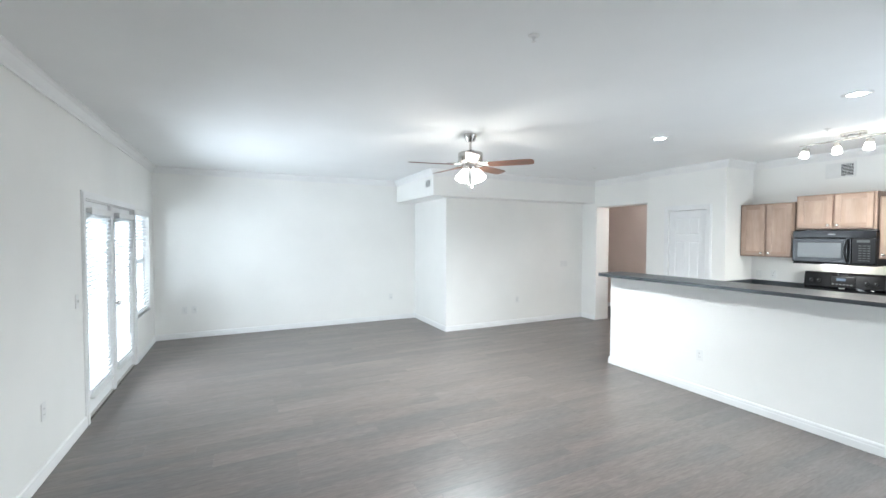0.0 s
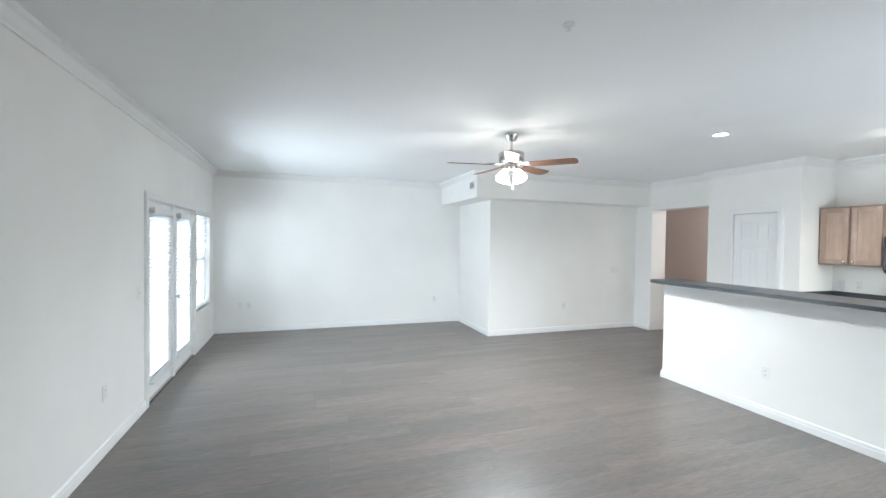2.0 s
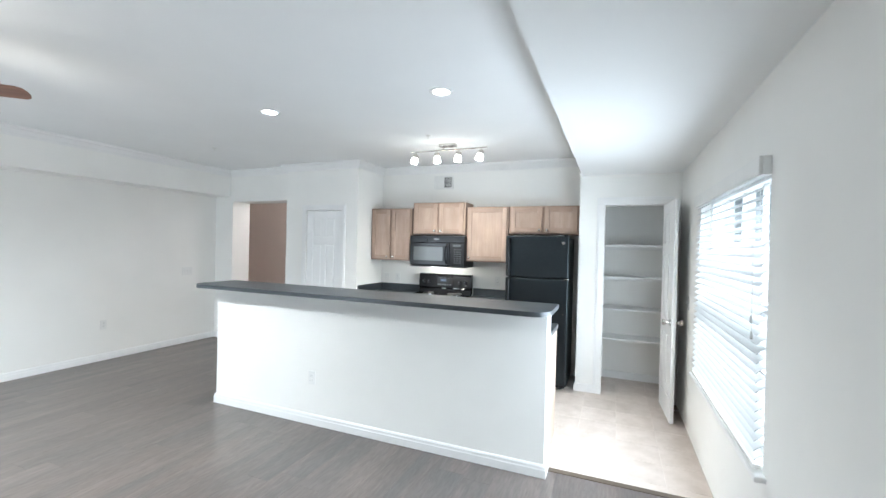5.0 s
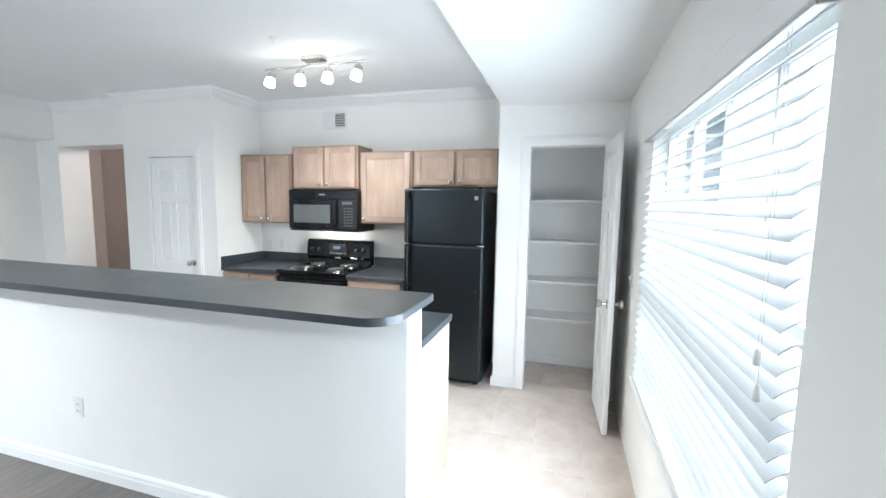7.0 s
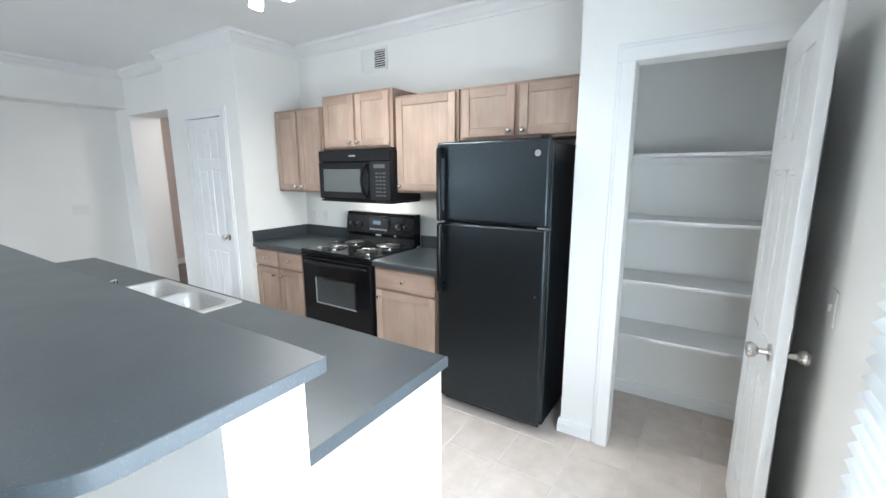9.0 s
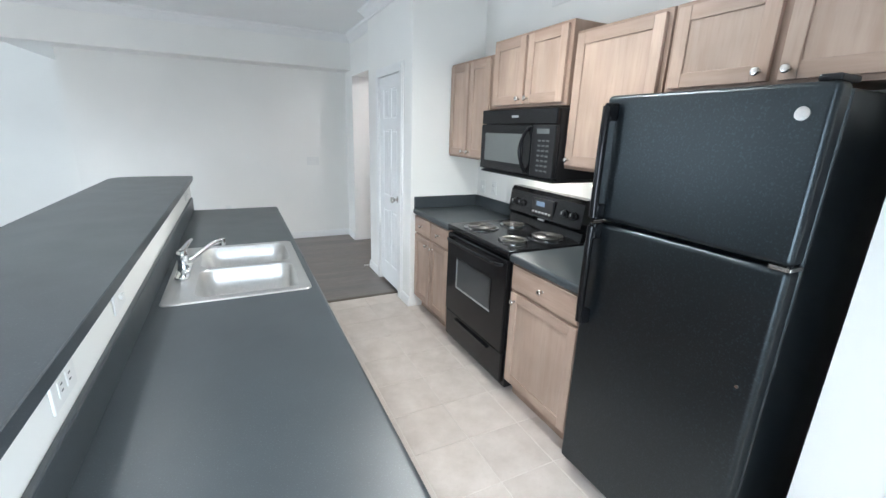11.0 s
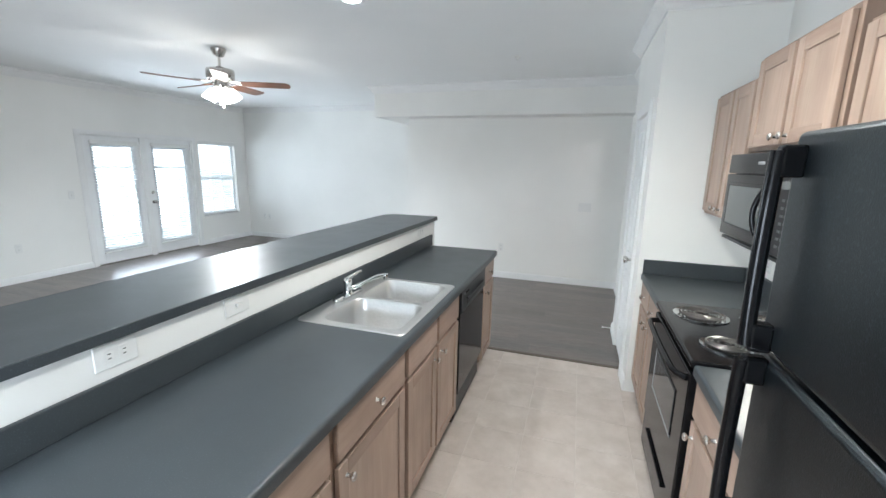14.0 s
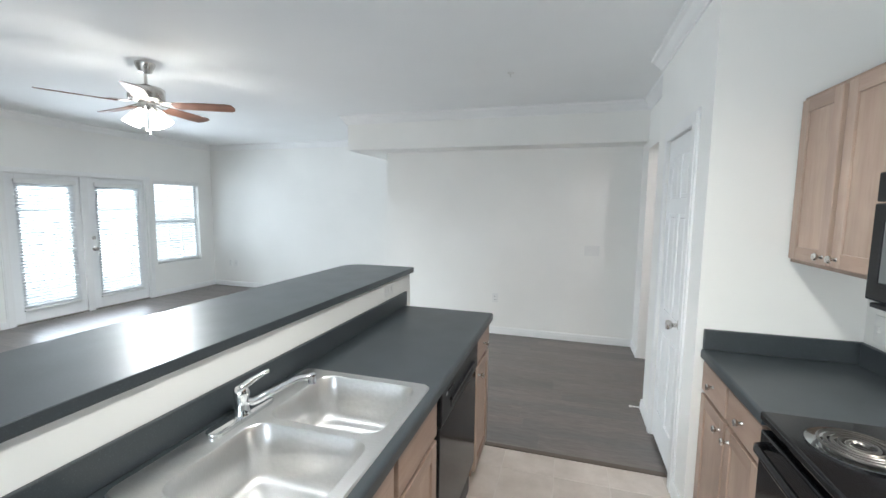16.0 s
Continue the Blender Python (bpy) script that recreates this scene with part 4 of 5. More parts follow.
upper_cabinet(2.188, 2.935, 1.712, 2.137, 6.815, "raised maple wall cabinet with two doors above the microwave", [(2.215, 2.55, 2.52), (2.575, 2.91, 2.605)])
upper_cabinet(1.628, 2.175, 1.375, 2.073, 6.83, "single-door maple wall cabinet beside the refrigerator", [(1.65, 2.155, 2.125)])
upper_cabinet(0.795, 1.618, 1.736, 2.073, 6.83, "shallow maple wall cabinet with two doors over the refrigerator", [(0.82, 1.19, 1.16), (1.222, 1.595, 1.25)])


def microwave(y0, y1, z0, z1, f):
    ob = thing("microwave", (7.0, (y0 + y1) / 2, z0), "black over-the-range microwave with a dark mesh window", "microwave", "")
    box("case", f + 0.03, XK - 0.002, y0, y1, z0 + 0.004, z1, BLACKM, ob, "", 0.004)
    box("top_grille", f, f + 0.029, y0, y1, z1 - 0.088, z1, BLACK, ob, "", 0.005)
    box("badge", f - 0.002, f + 0.001, (y0 + y1) / 2 - 0.035, (y0 + y1) / 2 + 0.035, z1 - 0.05, z1 - 0.037, LEGEND_GLINT, ob, "small pale maker's mark", 0.0008)
    yd = y0 + 0.205
    d = box("door", f - 0.003, f + 0.029, yd, y1, z0 + 0.012, z1 - 0.092, BLACK, ob, "", 0.006)
    box("window", f - 0.005, f - 0.002, yd + 0.09, y1 - 0.055, z0 + 0.07, z1 - 0.145, SCREEN, d, "grey mesh window", 0.002)
    for a, b, c, e in ((yd + 0.075, y1 - 0.04, z0 + 0.055, z0 + 0.07), (yd + 0.075, y1 - 0.04, z1 - 0.145, z1 - 0.13), (yd + 0.075, yd + 0.09, z0 + 0.07, z1 - 0.145), (y1 - 0.055, y1 - 0.04, z0 + 0.07, z1 - 0.145)):
        box("window_rim", f - 0.0065, f - 0.002, a, b, c, e, BLACK, d, "", 0.001)
    pts = [(f - 0.008, yd + 0.03, z0 + 0.03)]
    for k in range(1, 12):
        a = k / 12
        pts.append((f - 0.012 - 0.04 * math.sin(math.pi * a), yd + 0.03 + 0.012 * math.sin(math.pi * a), z0 + 0.03 + (z1 - z0 - 0.14) * a))
    pts.append((f - 0.008, yd + 0.03, z1 - 0.11))
    part("handle", tube(pts, [0.012] + [0.0105] * 11 + [0.012], 12), BLACK, d, "curved black handle", True)
    c = box("control_panel", f - 0.002, f + 0.029, y0, yd - 0.003, z0 + 0.012, z1 - 0.092, BLACKM, ob, "", 0.005)
    box("display", f - 0.0035, f - 0.0015, y0 + 0.05, yd - 0.045, z1 - 0.14, z1 - 0.112, SCREEN, c, "", 0.001)
    for r in range(7):
        for k in range(3):
            box("button", f - 0.0038, f - 0.0015, y0 + 0.045 + 0.036 * k, y0 + 0.071 + 0.036 * k, z0 + 0.045 + 0.028 * r, z0 + 0.055 + 0.028 * r, KEYDIM, c, "", 0.0008)
    box("bottom_vent", f + 0.01, XK - 0.01, y0 + 0.004, y1 - 0.004, z0 - 0.012, z0 + 0.003, BLACKM, ob, "", 0.003)
    box("task_lens", f + 0.06, f + 0.14, y0 + 0.28, y1 - 0.28, z0 - 0.016, z0 - 0.0125, CANGLOW, ob, "small lit lens under the microwave", 0.001)
    return ob


microwave(2.168, 2.938, 1.302, 1.698, 6.745)
bulb("cooktop_light", (6.86, 2.55, 1.27), 2.2, 0.03, (1.0, 0.85, 0.65))


def burner(ob, x, y, r, z):
    part("drip_bowl", lathe([(r * 0.25, -0.006), (r * 0.8, -0.003), (r * 1.12, 0.002), (r * 1.2, 0.004), (r * 1.2, 0.0)], (x, y, z), "z", 36), CHROME, ob, "chrome drip bowl", True)
    turns = 4 if r < 0.09 else 5
    pts = []
    n = turns * 26
    for k in range(n + 1):
        a = 2 * math.pi * k / 26
        q = 0.022 + (r - 0.022) * k / n
        pts.append((x + q * math.cos(a), y + q * math.sin(a), z + 0.012))
    part("coil", tube(pts, 0.0048, 6), COIL, ob, "dark spiral coil element", True)


def cooking_range(y0, y1):
    f = 6.50
    ob = thing("range", (6.8, (y0 + y1) / 2, 0), "black freestanding electric range with four coil burners", "range")
    zt = KTOP + 0.012
    box("body", f + 0.04, 7.10, y0, y1, 0.035, zt - 0.032, BLACKM, ob, "", 0.003)
    box("cooktop", f - 0.005, 7.06, y0 - 0.002, y1 + 0.002, zt - 0.03, zt, BLACK, ob, "glossy black enamel cooktop", 0.008, 3)
    d = box("oven_door", f - 0.002, f + 0.038, y0 + 0.006, y1 - 0.006, 0.28, 0.862, BLACK, ob, "glossy black oven door", 0.008, 3)
    box("oven_window", f - 0.0045, f - 0.001, y0 + 0.17, y1 - 0.17, 0.50, 0.70, DGLASS, d, "dark reflective oven window", 0.002)
    # bottom and one side rim in pale grey: the bevel's reflection put in as colour
    for a, b, c, e, m in ((y0 + 0.155, y1 - 0.155, 0.70, 0.712, BLACKM), (y0 + 0.155, y1 - 0.155, 0.488, 0.50, LEGEND_GLINT), (y0 + 0.155, y0 + 0.17, 0.5, 0.7, BLACKM), (y1 - 0.17, y1 - 0.155, 0.5, 0.7, LEGEND_GLINT)):
        box("window_rim", f - 0.006, f - 0.001, a, b, c, e, m, d, "", 0.0015)
    pts = [(f, y0 + 0.05, 0.825), (f - 0.03, y0 + 0.07, 0.83)] + [(f - 0.042 - 0.006 * math.sin(math.pi * k / 8), y0 + 0.10 + (y1 - y0 - 0.2) * k / 8, 0.832) for k in range(9)] + [(f - 0.03, y1 - 0.07, 0.83), (f, y1 - 0.05, 0.825)]
    part("handle", tube(pts, 0.013, 12), BLACK, d, "wide black oven handle", True)
    dr = box("storage_drawer", f + 0.004, f + 0.038, y0 + 0.008, y1 - 0.008, 0.075, 0.275, BLACK, ob, "", 0.006)
    box("drawer_lip", f - 0.012, f + 0.006, y0 + 0.16, y1 - 0.16, 0.235, 0.25, BLACK, dr, "", 0.004)
    for yy in (y0 + 0.06, y1 - 0.06):
        for xx in (f + 0.09, 7.0):
            part("foot", lathe([(0.018, 0), (0.018, 0.012), (0.01, 0.016), (0.01, 0.036)], (xx, yy, 0)), RUBBER, ob)
    # sloped backguard
    bm = bmesh.new()
    prof = [(7.02, zt - 0.002), (7.035, zt + 0.055), (7.01, zt + 0.085), (7.028, zt + 0.235), (7.045, zt + 0.262), (7.115, zt + 0.262), (7.115, zt - 0.002)]
    rows = [[bm.verts.new((x, y, z)) for x, z in prof] for y in (y0 + 0.002, y1 - 0.002)]
    m = len(prof)
    for k in range(m):
        bm.faces.new((rows[0][k], rows[0][(k + 1) % m], rows[1][(k + 1) % m], rows[1][k]))
    bm.faces.new(rows[0])
    bm.faces.new(rows[1])
    bg = part("backguard", bm, BLACK, ob, "black control backguard")
    for y in (y0 + 0.075, y0 + 0.155, y1 - 0.155, y1 - 0.075):
        k = part("control_knob", lathe([(0.026, 0), (0.026, 0.004), (0.021, 0.008), (0.019, 0.026), (0.0, 0.028)], (7.016, y, zt + 0.155), "-x", 20), BLACKM, bg, "black control knob", True)
        box("pointer", 6.985, 6.99, y - 0.003, y + 0.003, zt + 0.155, zt + 0.173, LEGEND_GLINT, bg, "", 0.0008)
    c = (y0 + y1) / 2
    box("clock_panel", 7.008, 7.022, c - 0.12, c + 0.10, zt + 0.10, zt + 0.215, BLACKM, bg, "", 0.002)
    box("clock_display", 7.0055, 7.009, c - 0.035, c + 0.05, zt + 0.165, zt + 0.195, LEDGLOW, bg, "", 0.001)
    for k in range(6):
        box("button", 7.005, 7.009, c - 0.10 + 0.034 * k, c - 0.08 + 0.034 * k, zt + 0.115, zt + 0.128, LEGEND_GLINT, bg, "", 0.001)
    box("badge", 7.012, 7.02, c - 0.03, c + 0.03, zt + 0.066, zt + 0.078, LEGEND_GLINT, bg, "small pale maker's mark", 0.001)
    for x, y, r in ((f + 0.16, y1 - 0.19, 0.10), (f + 0.16, y0 + 0.19, 0.078), (f + 0.42, y1 - 0.19, 0.078), (f + 0.42, y0 + 0.19, 0.10)):
        burner(ob, x, y, r, zt + 0.001)
    return ob


cooking_range(2.166, 2.922)


def refrigerator(y0, y1, f, h):
    ob = thing("refrigerator", (6.8, (y0 + y1) / 2, 0), "black textured top-freezer refrigerator with long black handles", "refrigerator")
    split = 1.234
    box("cabinet", f + 0.075, 7.09, y0 + 0.004, y1 - 0.004, 0.04, h - 0.012, FRIDGE, ob, "", 0.008)
    box("base_grille", f + 0.06, f + 0.075, y0 + 0.02, y1 - 0.02, 0.03, 0.10, BLACKM, ob, "", 0.003)
    for nm, a, b in (("freezer_door", split + 0.006, h), ("fresh_food_door", 0.075, split - 0.006)):
        d = box(nm, f, f + 0.068, y0, y1, a, b, FRIDGE, ob, "textured black door", 0.016, 5)
        yh = y1 - 0.045
        if nm == "freezer_door":
            za, zb = a + 0.012, h - 0.04
        else:
            za, zb = b - 0.42, b - 0.012
        n = 10
        pts = []
        for k in range(n + 1):
            q = k / n
            bow = math.sin(math.pi * min(1, max(0, q))) ** 0.5
            pts.append((f - 0.040 - 0.004 * bow, yh, za + (zb - za) * q))
        part("handle", tube(pts, [0.017] + [0.0155] * (n - 1) + [0.017], 12), BLACK, d, "long glossy black handle", True)
        for z in (za + 0.02, zb - 0.02):
            box("handle_mount", f - 0.042, f + 0.004, yh - 0.017, yh + 0.017, z - 0.032, z + 0.032, BLACK, d, "", 0.008, 3)
        if nm == "freezer_door":
            part("badge", lathe([(0.018, 0), (0.017, 0.003), (0.0, 0.0035)], (f - 0.0003, y0 + 0.062, h - 0.075), "-x", 28), NICKEL, d, "round silver maker's mark", True)
    part("lock_dot", lathe([(0.006, 0), (0.005, 0.002), (0, 0.0025)], (f - 0.0003, y0 + 0.05, 0.854), "-x", 16), NICKEL, ob, "", True)
    box("hinge_cover", f + 0.02, f + 0.12, y0 + 0.01, y0 + 0.06, h + 0.0005, h + 0.018, BLACKM, ob, "", 0.006)
    box("mid_hinge", f - 0.004, f + 0.06, y0 - 0.004, y0 + 0.05, split - 0.0055, split + 0.0055, NICKEL, ob, "", 0.001)
    for yy in (y0 + 0.07, y1 - 0.07):
        part("foot", lathe([(0.02, 0), (0.02, 0.02), (0.012, 0.03), (0.012, 0.06)], (f + 0.13, yy, 0)), RUBBER, ob)
        part("foot", lathe([(0.02, 0), (0.02, 0.02), (0.012, 0.03), (0.012, 0.06)], (7.0, yy, 0)), RUBBER, ob)
    return ob


refrigerator(0.866, 1.562, 6.455, 1.703)

# ---- ceiling fan and lamps ----
def ceiling_fan(cx, cy):
    ob = thing("ceiling_fan", (cx, cy, ZC), "brushed nickel ceiling fan with five walnut blades and lit glass shades", "ceiling fan")
    part("canopy", lathe([(0.07, -0.0005), (0.07, -0.012), (0.06, -0.035), (0.045, -0.07), (0.03, -0.075), (0, -0.076)], (cx, cy, ZC), "z", 32), NICKEL, ob, "", True)
    part("downrod", lathe([(0.012, -0.07), (0.012, -0.19)], (cx, cy, ZC)), NICKEL, ob, "", True)
    part("motor_housing", lathe([(0.03, -0.165), (0.05, -0.178), (0.118, -0.19), (0.128, -0.20), (0.128, -0.275), (0.118, -0.288), (0.07, -0.30), (0.0, -0.302)], (cx, cy, ZC), "z", 40), NICKEL, ob, "", True)
    part("switch_housing", lathe([(0.06, -0.30), (0.062, -0.31), (0.062, -0.36), (0.05, -0.375), (0.0, -0.378)], (cx, cy, ZC), "z", 32), NICKEL, ob, "", True)
    zb = ZC - 0.318
    for k in range(5):
        a = radians(26 + 72 * k)
        m = pose(cx, cy, zb, 0, 0, math.degrees(a)) @ pose(0, 0, 0, -12, 0, 0)
        bm = bmesh.new()
        outline = [(0.20, -0.055), (0.30, -0.062), (0.50, -0.068), (0.62, -0.066), (0.645, -0.05), (0.655, -0.02), (0.655, 0.02), (0.645, 0.05), (0.62, 0.066), (0.50, 0.068), (0.30, 0.062), (0.20, 0.055), (0.19, 0.03), (0.19, -0.03)]
        lo = [bm.verts.new((x, y, -0.003)) for x, y in outline]
        hi = [bm.verts.new((x, y, 0.003)) for x, y in outline]
        bm.faces.new(lo)
        bm.faces.new(hi)
        for j in range(len(outline)):
            bm.faces.new((lo[j], lo[(j + 1) % len(lo)], hi[(j + 1) % len(lo)], hi[j]))
        bmesh.ops.recalc_face_normals(bm, faces=bm.faces)
        me = bpy.data.meshes.new("blade")
        bm.to_mesh(me)
        bm.free()
        me.materials.append(BLADE)
        b = new("blade", me)
        b.parent = ob
        b.matrix_local = Matrix.Translation((-cx, -cy, -ZC)) @ m
        BASE[b] = Vector((cx, cy, ZC))
        bm = bmesh.new()
        for s in (-1, 1):
            t2 = tube([(0.09, s * 0.012, 0.02), (0.13, s * 0.022, 0.012), (0.17, s * 0.034, 0.009), (0.235, s * 0.03, 0.009)], 0.006, 8)
            me2 = bpy.data.meshes.new("tmp")
            t2.to_mesh(me2)
            t2.free()
            bm.from_mesh(me2)
            bpy.data.meshes.remove(me2)
        add_box(bm, 0.20, 0.255, -0.042, 0.042, 0.004, 0.009, 0.002, 1)
        me = bpy.data.meshes.new("blade_arm")
        bmesh.ops.recalc_face_normals(bm, faces=bm.faces)
        bm.to_mesh(me)
        bm.free()
        me.materials.append(NICKEL)
        arm = new("blade_arm", me)
        arm.parent = ob
        arm.matrix_local = Matrix.Translation((-cx, -cy, -ZC)) @ m
    for k in range(4):
        a = radians(20 + 90 * k)
        dx, dy = math.cos(a), math.sin(a)
        part("lamp_arm", tube([(cx + dx * 0.04, cy + dy * 0.04, ZC - 0.355), (cx + dx * 0.07, cy + dy * 0.07, ZC - 0.362), (cx + dx * 0.085, cy + dy * 0.085, ZC - 0.385)], 0.012, 10), NICKEL, ob, "", True)
        bm = lathe([(0.024, 0.0), (0.034, -0.015), (0.046, -0.05), (0.058, -0.085), (0.066, -0.105), (0.062, -0.105), (0.05, -0.075), (0.03, -0.02), (0.0, -0.012)], (0, 0, 0), "z", 24)
        m = Matrix.Translation((cx + dx * 0.083, cy + dy * 0.083, ZC - 0.378)) @ Matrix.Rotation(radians(28), 4, Vector((dy, -dx, 0)))
        bmesh.ops.transform(bm, matrix=m, verts=bm.verts)
        part("lamp_shade", bm, SHADEG, ob, "lit frosted glass tulip shade", True)
    for dx, n in ((0.02, 0.13), (-0.02, 0.10)):
        part("pull_chain", tube([(cx + dx, cy, ZC - 0.37), (cx + dx, cy, ZC - 0.39 - n)], 0.0015, 6), NICKEL, ob)
        part("chain_fob", lathe([(0.004, 0.0), (0.007, -0.01), (0.006, -0.03), (0, -0.033)], (cx + dx, cy, ZC - 0.39 - n), "z", 12), PLASTIC, ob, "", True)
    return ob


ceiling_fan(2.60, 3.94)
down_spot("fan_light", (2.60, 3.94, ZC - 0.52), 125, (1.0, 0.97, 0.93), 172)
bulb("fan_glow", (2.60, 3.94, ZC - 0.56), 8, 0.19, (1.0, 0.84, 0.70))


def track_light(x, y0, y1):
    ob = thing("track_light", (x, (y0 + y1) / 2, ZC), "nickel ceiling track light with four lit frosted glass heads", "track light")
    ym = (y0 + y1) / 2
    part("canopy", slab(rounded(x - 0.05, x + 0.05, ym - 0.095, ym + 0.095, (0.02,) * 4, 4), ZC - 0.028, ZC - 0.0005, 0.004), NICKEL, ob)
    part("bar", tube([(x, y0, ZC - 0.062), (x, y1, ZC - 0.062)], 0.008, 12), NICKEL, ob, "", True)
    for y in (ym - 0.05, ym + 0.05):
        part("post", tube([(x, y, ZC - 0.02), (x, y, ZC - 0.062)], 0.007, 10), NICKEL, ob, "", True)
    for k, lean in enumerate((14, 4, -6, 10)):
        y = y0 + 0.06 + (y1 - y0 - 0.12) * k / 3
        part("stem", tube([(x, y, ZC - 0.062), (x, y, ZC - 0.095)], 0.006, 10), NICKEL, ob, "", True)
        m = Matrix.Translation((x, y, ZC - 0.092)) @ Matrix.Rotation(radians(lean), 4, "X") @ Matrix.Rotation(radians(8), 4, "Y")
        bm = lathe([(0.0, 0.0), (0.027, -0.002), (0.03, -0.008), (0.03, -0.04), (0.0, -0.041)], (0, 0, 0), "z", 24)
        bmesh.ops.transform(bm, matrix=m, verts=bm.verts)
        hd = part("head", bm, NICKEL, ob, "", True)
        bm = lathe([(0.0, -0.0415), (0.03, -0.042), (0.036, -0.055), (0.04, -0.085), (0.041, -0.105), (0.037, -0.105), (0.03, -0.07), (0.0, -0.06)], (0, 0, 0), "z", 24)
        bmesh.ops.transform(bm, matrix=m, verts=bm.verts)
        part("lamp_shade", bm, SHADEG, hd, "lit frosted glass cup", True)
    return ob


track_light(6.0, 1.68, 2.57)
for k in range(4):
    down_spot("track_lamp", (6.015, 1.74 + 0.2567 * k, ZC - 0.21), 11, (1.0, 0.90, 0.78), 160)
bulb("track_glow", (6.0, 2.125, ZC - 0.24), 0.7, 0.05, (1.0, 0.84, 0.68))

for x, y in ((4.51, 3.175), (4.55, 1.60)):
    c = thing("recessed_light", (x, y, ZC), "round recessed ceiling light, switched on, with white trim ring", "ceiling light", "recessed lights")
    part("trim_ring", lathe([(0.066, -0.0005), (0.088, -0.0005), (0.088, -0.004), (0.07, -0.008), (0.066, -0.004)], (x, y, ZC), "z", 36), PLASTIC, c, "", True)
    part("lens", lathe([(0.066, -0.003), (0.05, -0.005), (0.0, -0.006)], (x, y, ZC), "z", 32), CANGLOW, c, "glowing lens", True)
    down_spot("recessed_lamp", (x, y, ZC - 0.02), 18)


def sprinkler(x, y):
    s = thing("sprinkler", (x, y, ZC), "white fire sprinkler head with escutcheon on the ceiling", "sprinkler", "ceiling sprinklers")
    part("escutcheon", lathe([(0.030, -0.0005), (0.030, -0.003), (0.022, -0.008), (0.012, -0.009), (0, -0.009)], (x, y, ZC), "z", 28), PLASTIC, s, "", True)
    part("nozzle", lathe([(0.009, -0.009), (0.007, -0.018), (0.003, -0.02), (0.003, -0.03), (0.012, -0.031), (0.012, -0.033), (0, -0.034)], (x, y, ZC), "z", 20), PLASTIC, s, "", True)


sprinkler(1.84, 1.95)
sprinkler(5.36, 4.90)
sprinkler(5.61, 2.18)


# ---- wall plates and vents ----
def plate(axis, face, out, u, z, kind, w=0.072, h=0.116, gang=1, flat=False):
    """Outlet or switch plate on a wall; flat: turned on its side."""
    w = w + 0.046 * (gang - 1)
    names = {"outlet": ("wall_outlet", "white duplex outlet plate on the wall", "wall outlet"), "switch": ("light_switch", "white light switch plate on the wall", "light switch"), "blank": ("wall_plate", "blank white cover plate on the wall", "wall plate"), "cable": ("cable_plate", "white cable plate with a round socket", "wall plate")}
    nm, lab, cat = names[kind]
    ob = thing(nm, ((face, u, z) if axis == "x" else (u, face, z)), lab, cat)
    if flat:
        w, h = h, w

    def b(name, a0, a1, h0, h1, d0, d1, mat, bev=0.0015, par=ob):
        d0, d1 = sorted((face + out * d0, face + out * d1))
        r = (d0, d1, u + a0, u + a1, z + h0, z + h1) if axis == "x" else (u + a0, u + a1, d0, d1, z + h0, z + h1)
        return box(name, *r, mat, par, "", bev)

    b("cover", -w / 2, w / 2, -h / 2, h / 2, 0.0005, 0.006, PLASTIC, 0.0025)
    if kind == "outlet":
        for s in (-1, 1):
            if flat:
                q = b("socket", s * 0.02 - 0.014, s * 0.02 + 0.014, -0.017, 0.017, 0.006, 0.0085, PLASTIC)
                for e in (-0.0065, 0.0065):
                    b("slot", s * 0.02 - 0.005, s * 0.02 + 0.004, e - 0.0013, e + 0.0013, 0.0084, 0.009, SLOT, 0, q)
            else:
                q = b("socket", -0.017, 0.017, s * 0.02 - 0.014, s * 0.02 + 0.014, 0.006, 0.0085, PLASTIC)
                for e in (-0.0065, 0.0065):
                    b("slot", e - 0.0013, e + 0.0013, s * 0.02 - 0.004, s * 0.02 + 0.005, 0.0084, 0.009, SLOT, 0, q)
    elif kind == "switch":
        for g in range(gang):
            c = (g - (gang - 1) / 2) * 0.046
            if flat:
                b("toggle", c - 0.012, c + 0.012, -0.006, 0.006, 0.006, 0.016, PLASTIC)
            else:
                b("toggle", c - 0.005, c + 0.005, -0.012, 0.012, 0.006, 0.016, PLASTIC)
    elif kind == "cable":
        b("socket", -0.007, 0.007, -0.007, 0.007, 0.006, 0.015, NICKEL)
    return ob


plate("y", YN, -1, -0.36, 0.45, "outlet")
plate("y", YN, -1, -0.23, 0.45, "cable")
plate("y", YN, -1, 3.05, 0.45, "outlet")
plate("y", YB, -1, 5.03, 0.455, "outlet")
plate("y", YB, -1, 6.14, 1.09, "switch", gang=3)
plate("x", XW, 1, 4.47, 1.09, "switch")
plate("x", XW, 1, 3.79, 0.446, "outlet")
plate("x", 4.675, -1, 2.80, 0.403, "outlet")
plate("x", 4.85, 1, 1.245, 1.09, "outlet", flat=True)
plate("x", 4.85, 1, 1.68, 1.09, "switch", flat=True)
plate("x", 4.85, 1, 3.60, 1.085, "outlet", flat=True)
plate("x", XK, -1, 3.50, 1.09, "switch")
plate("x", XK, -1, 3.32, 1.10, "outlet")
plate("x", XK, -1, 1.83, 1.12, "outlet")
plate("y", YS, 1, 6.06, 1.11, "switch")


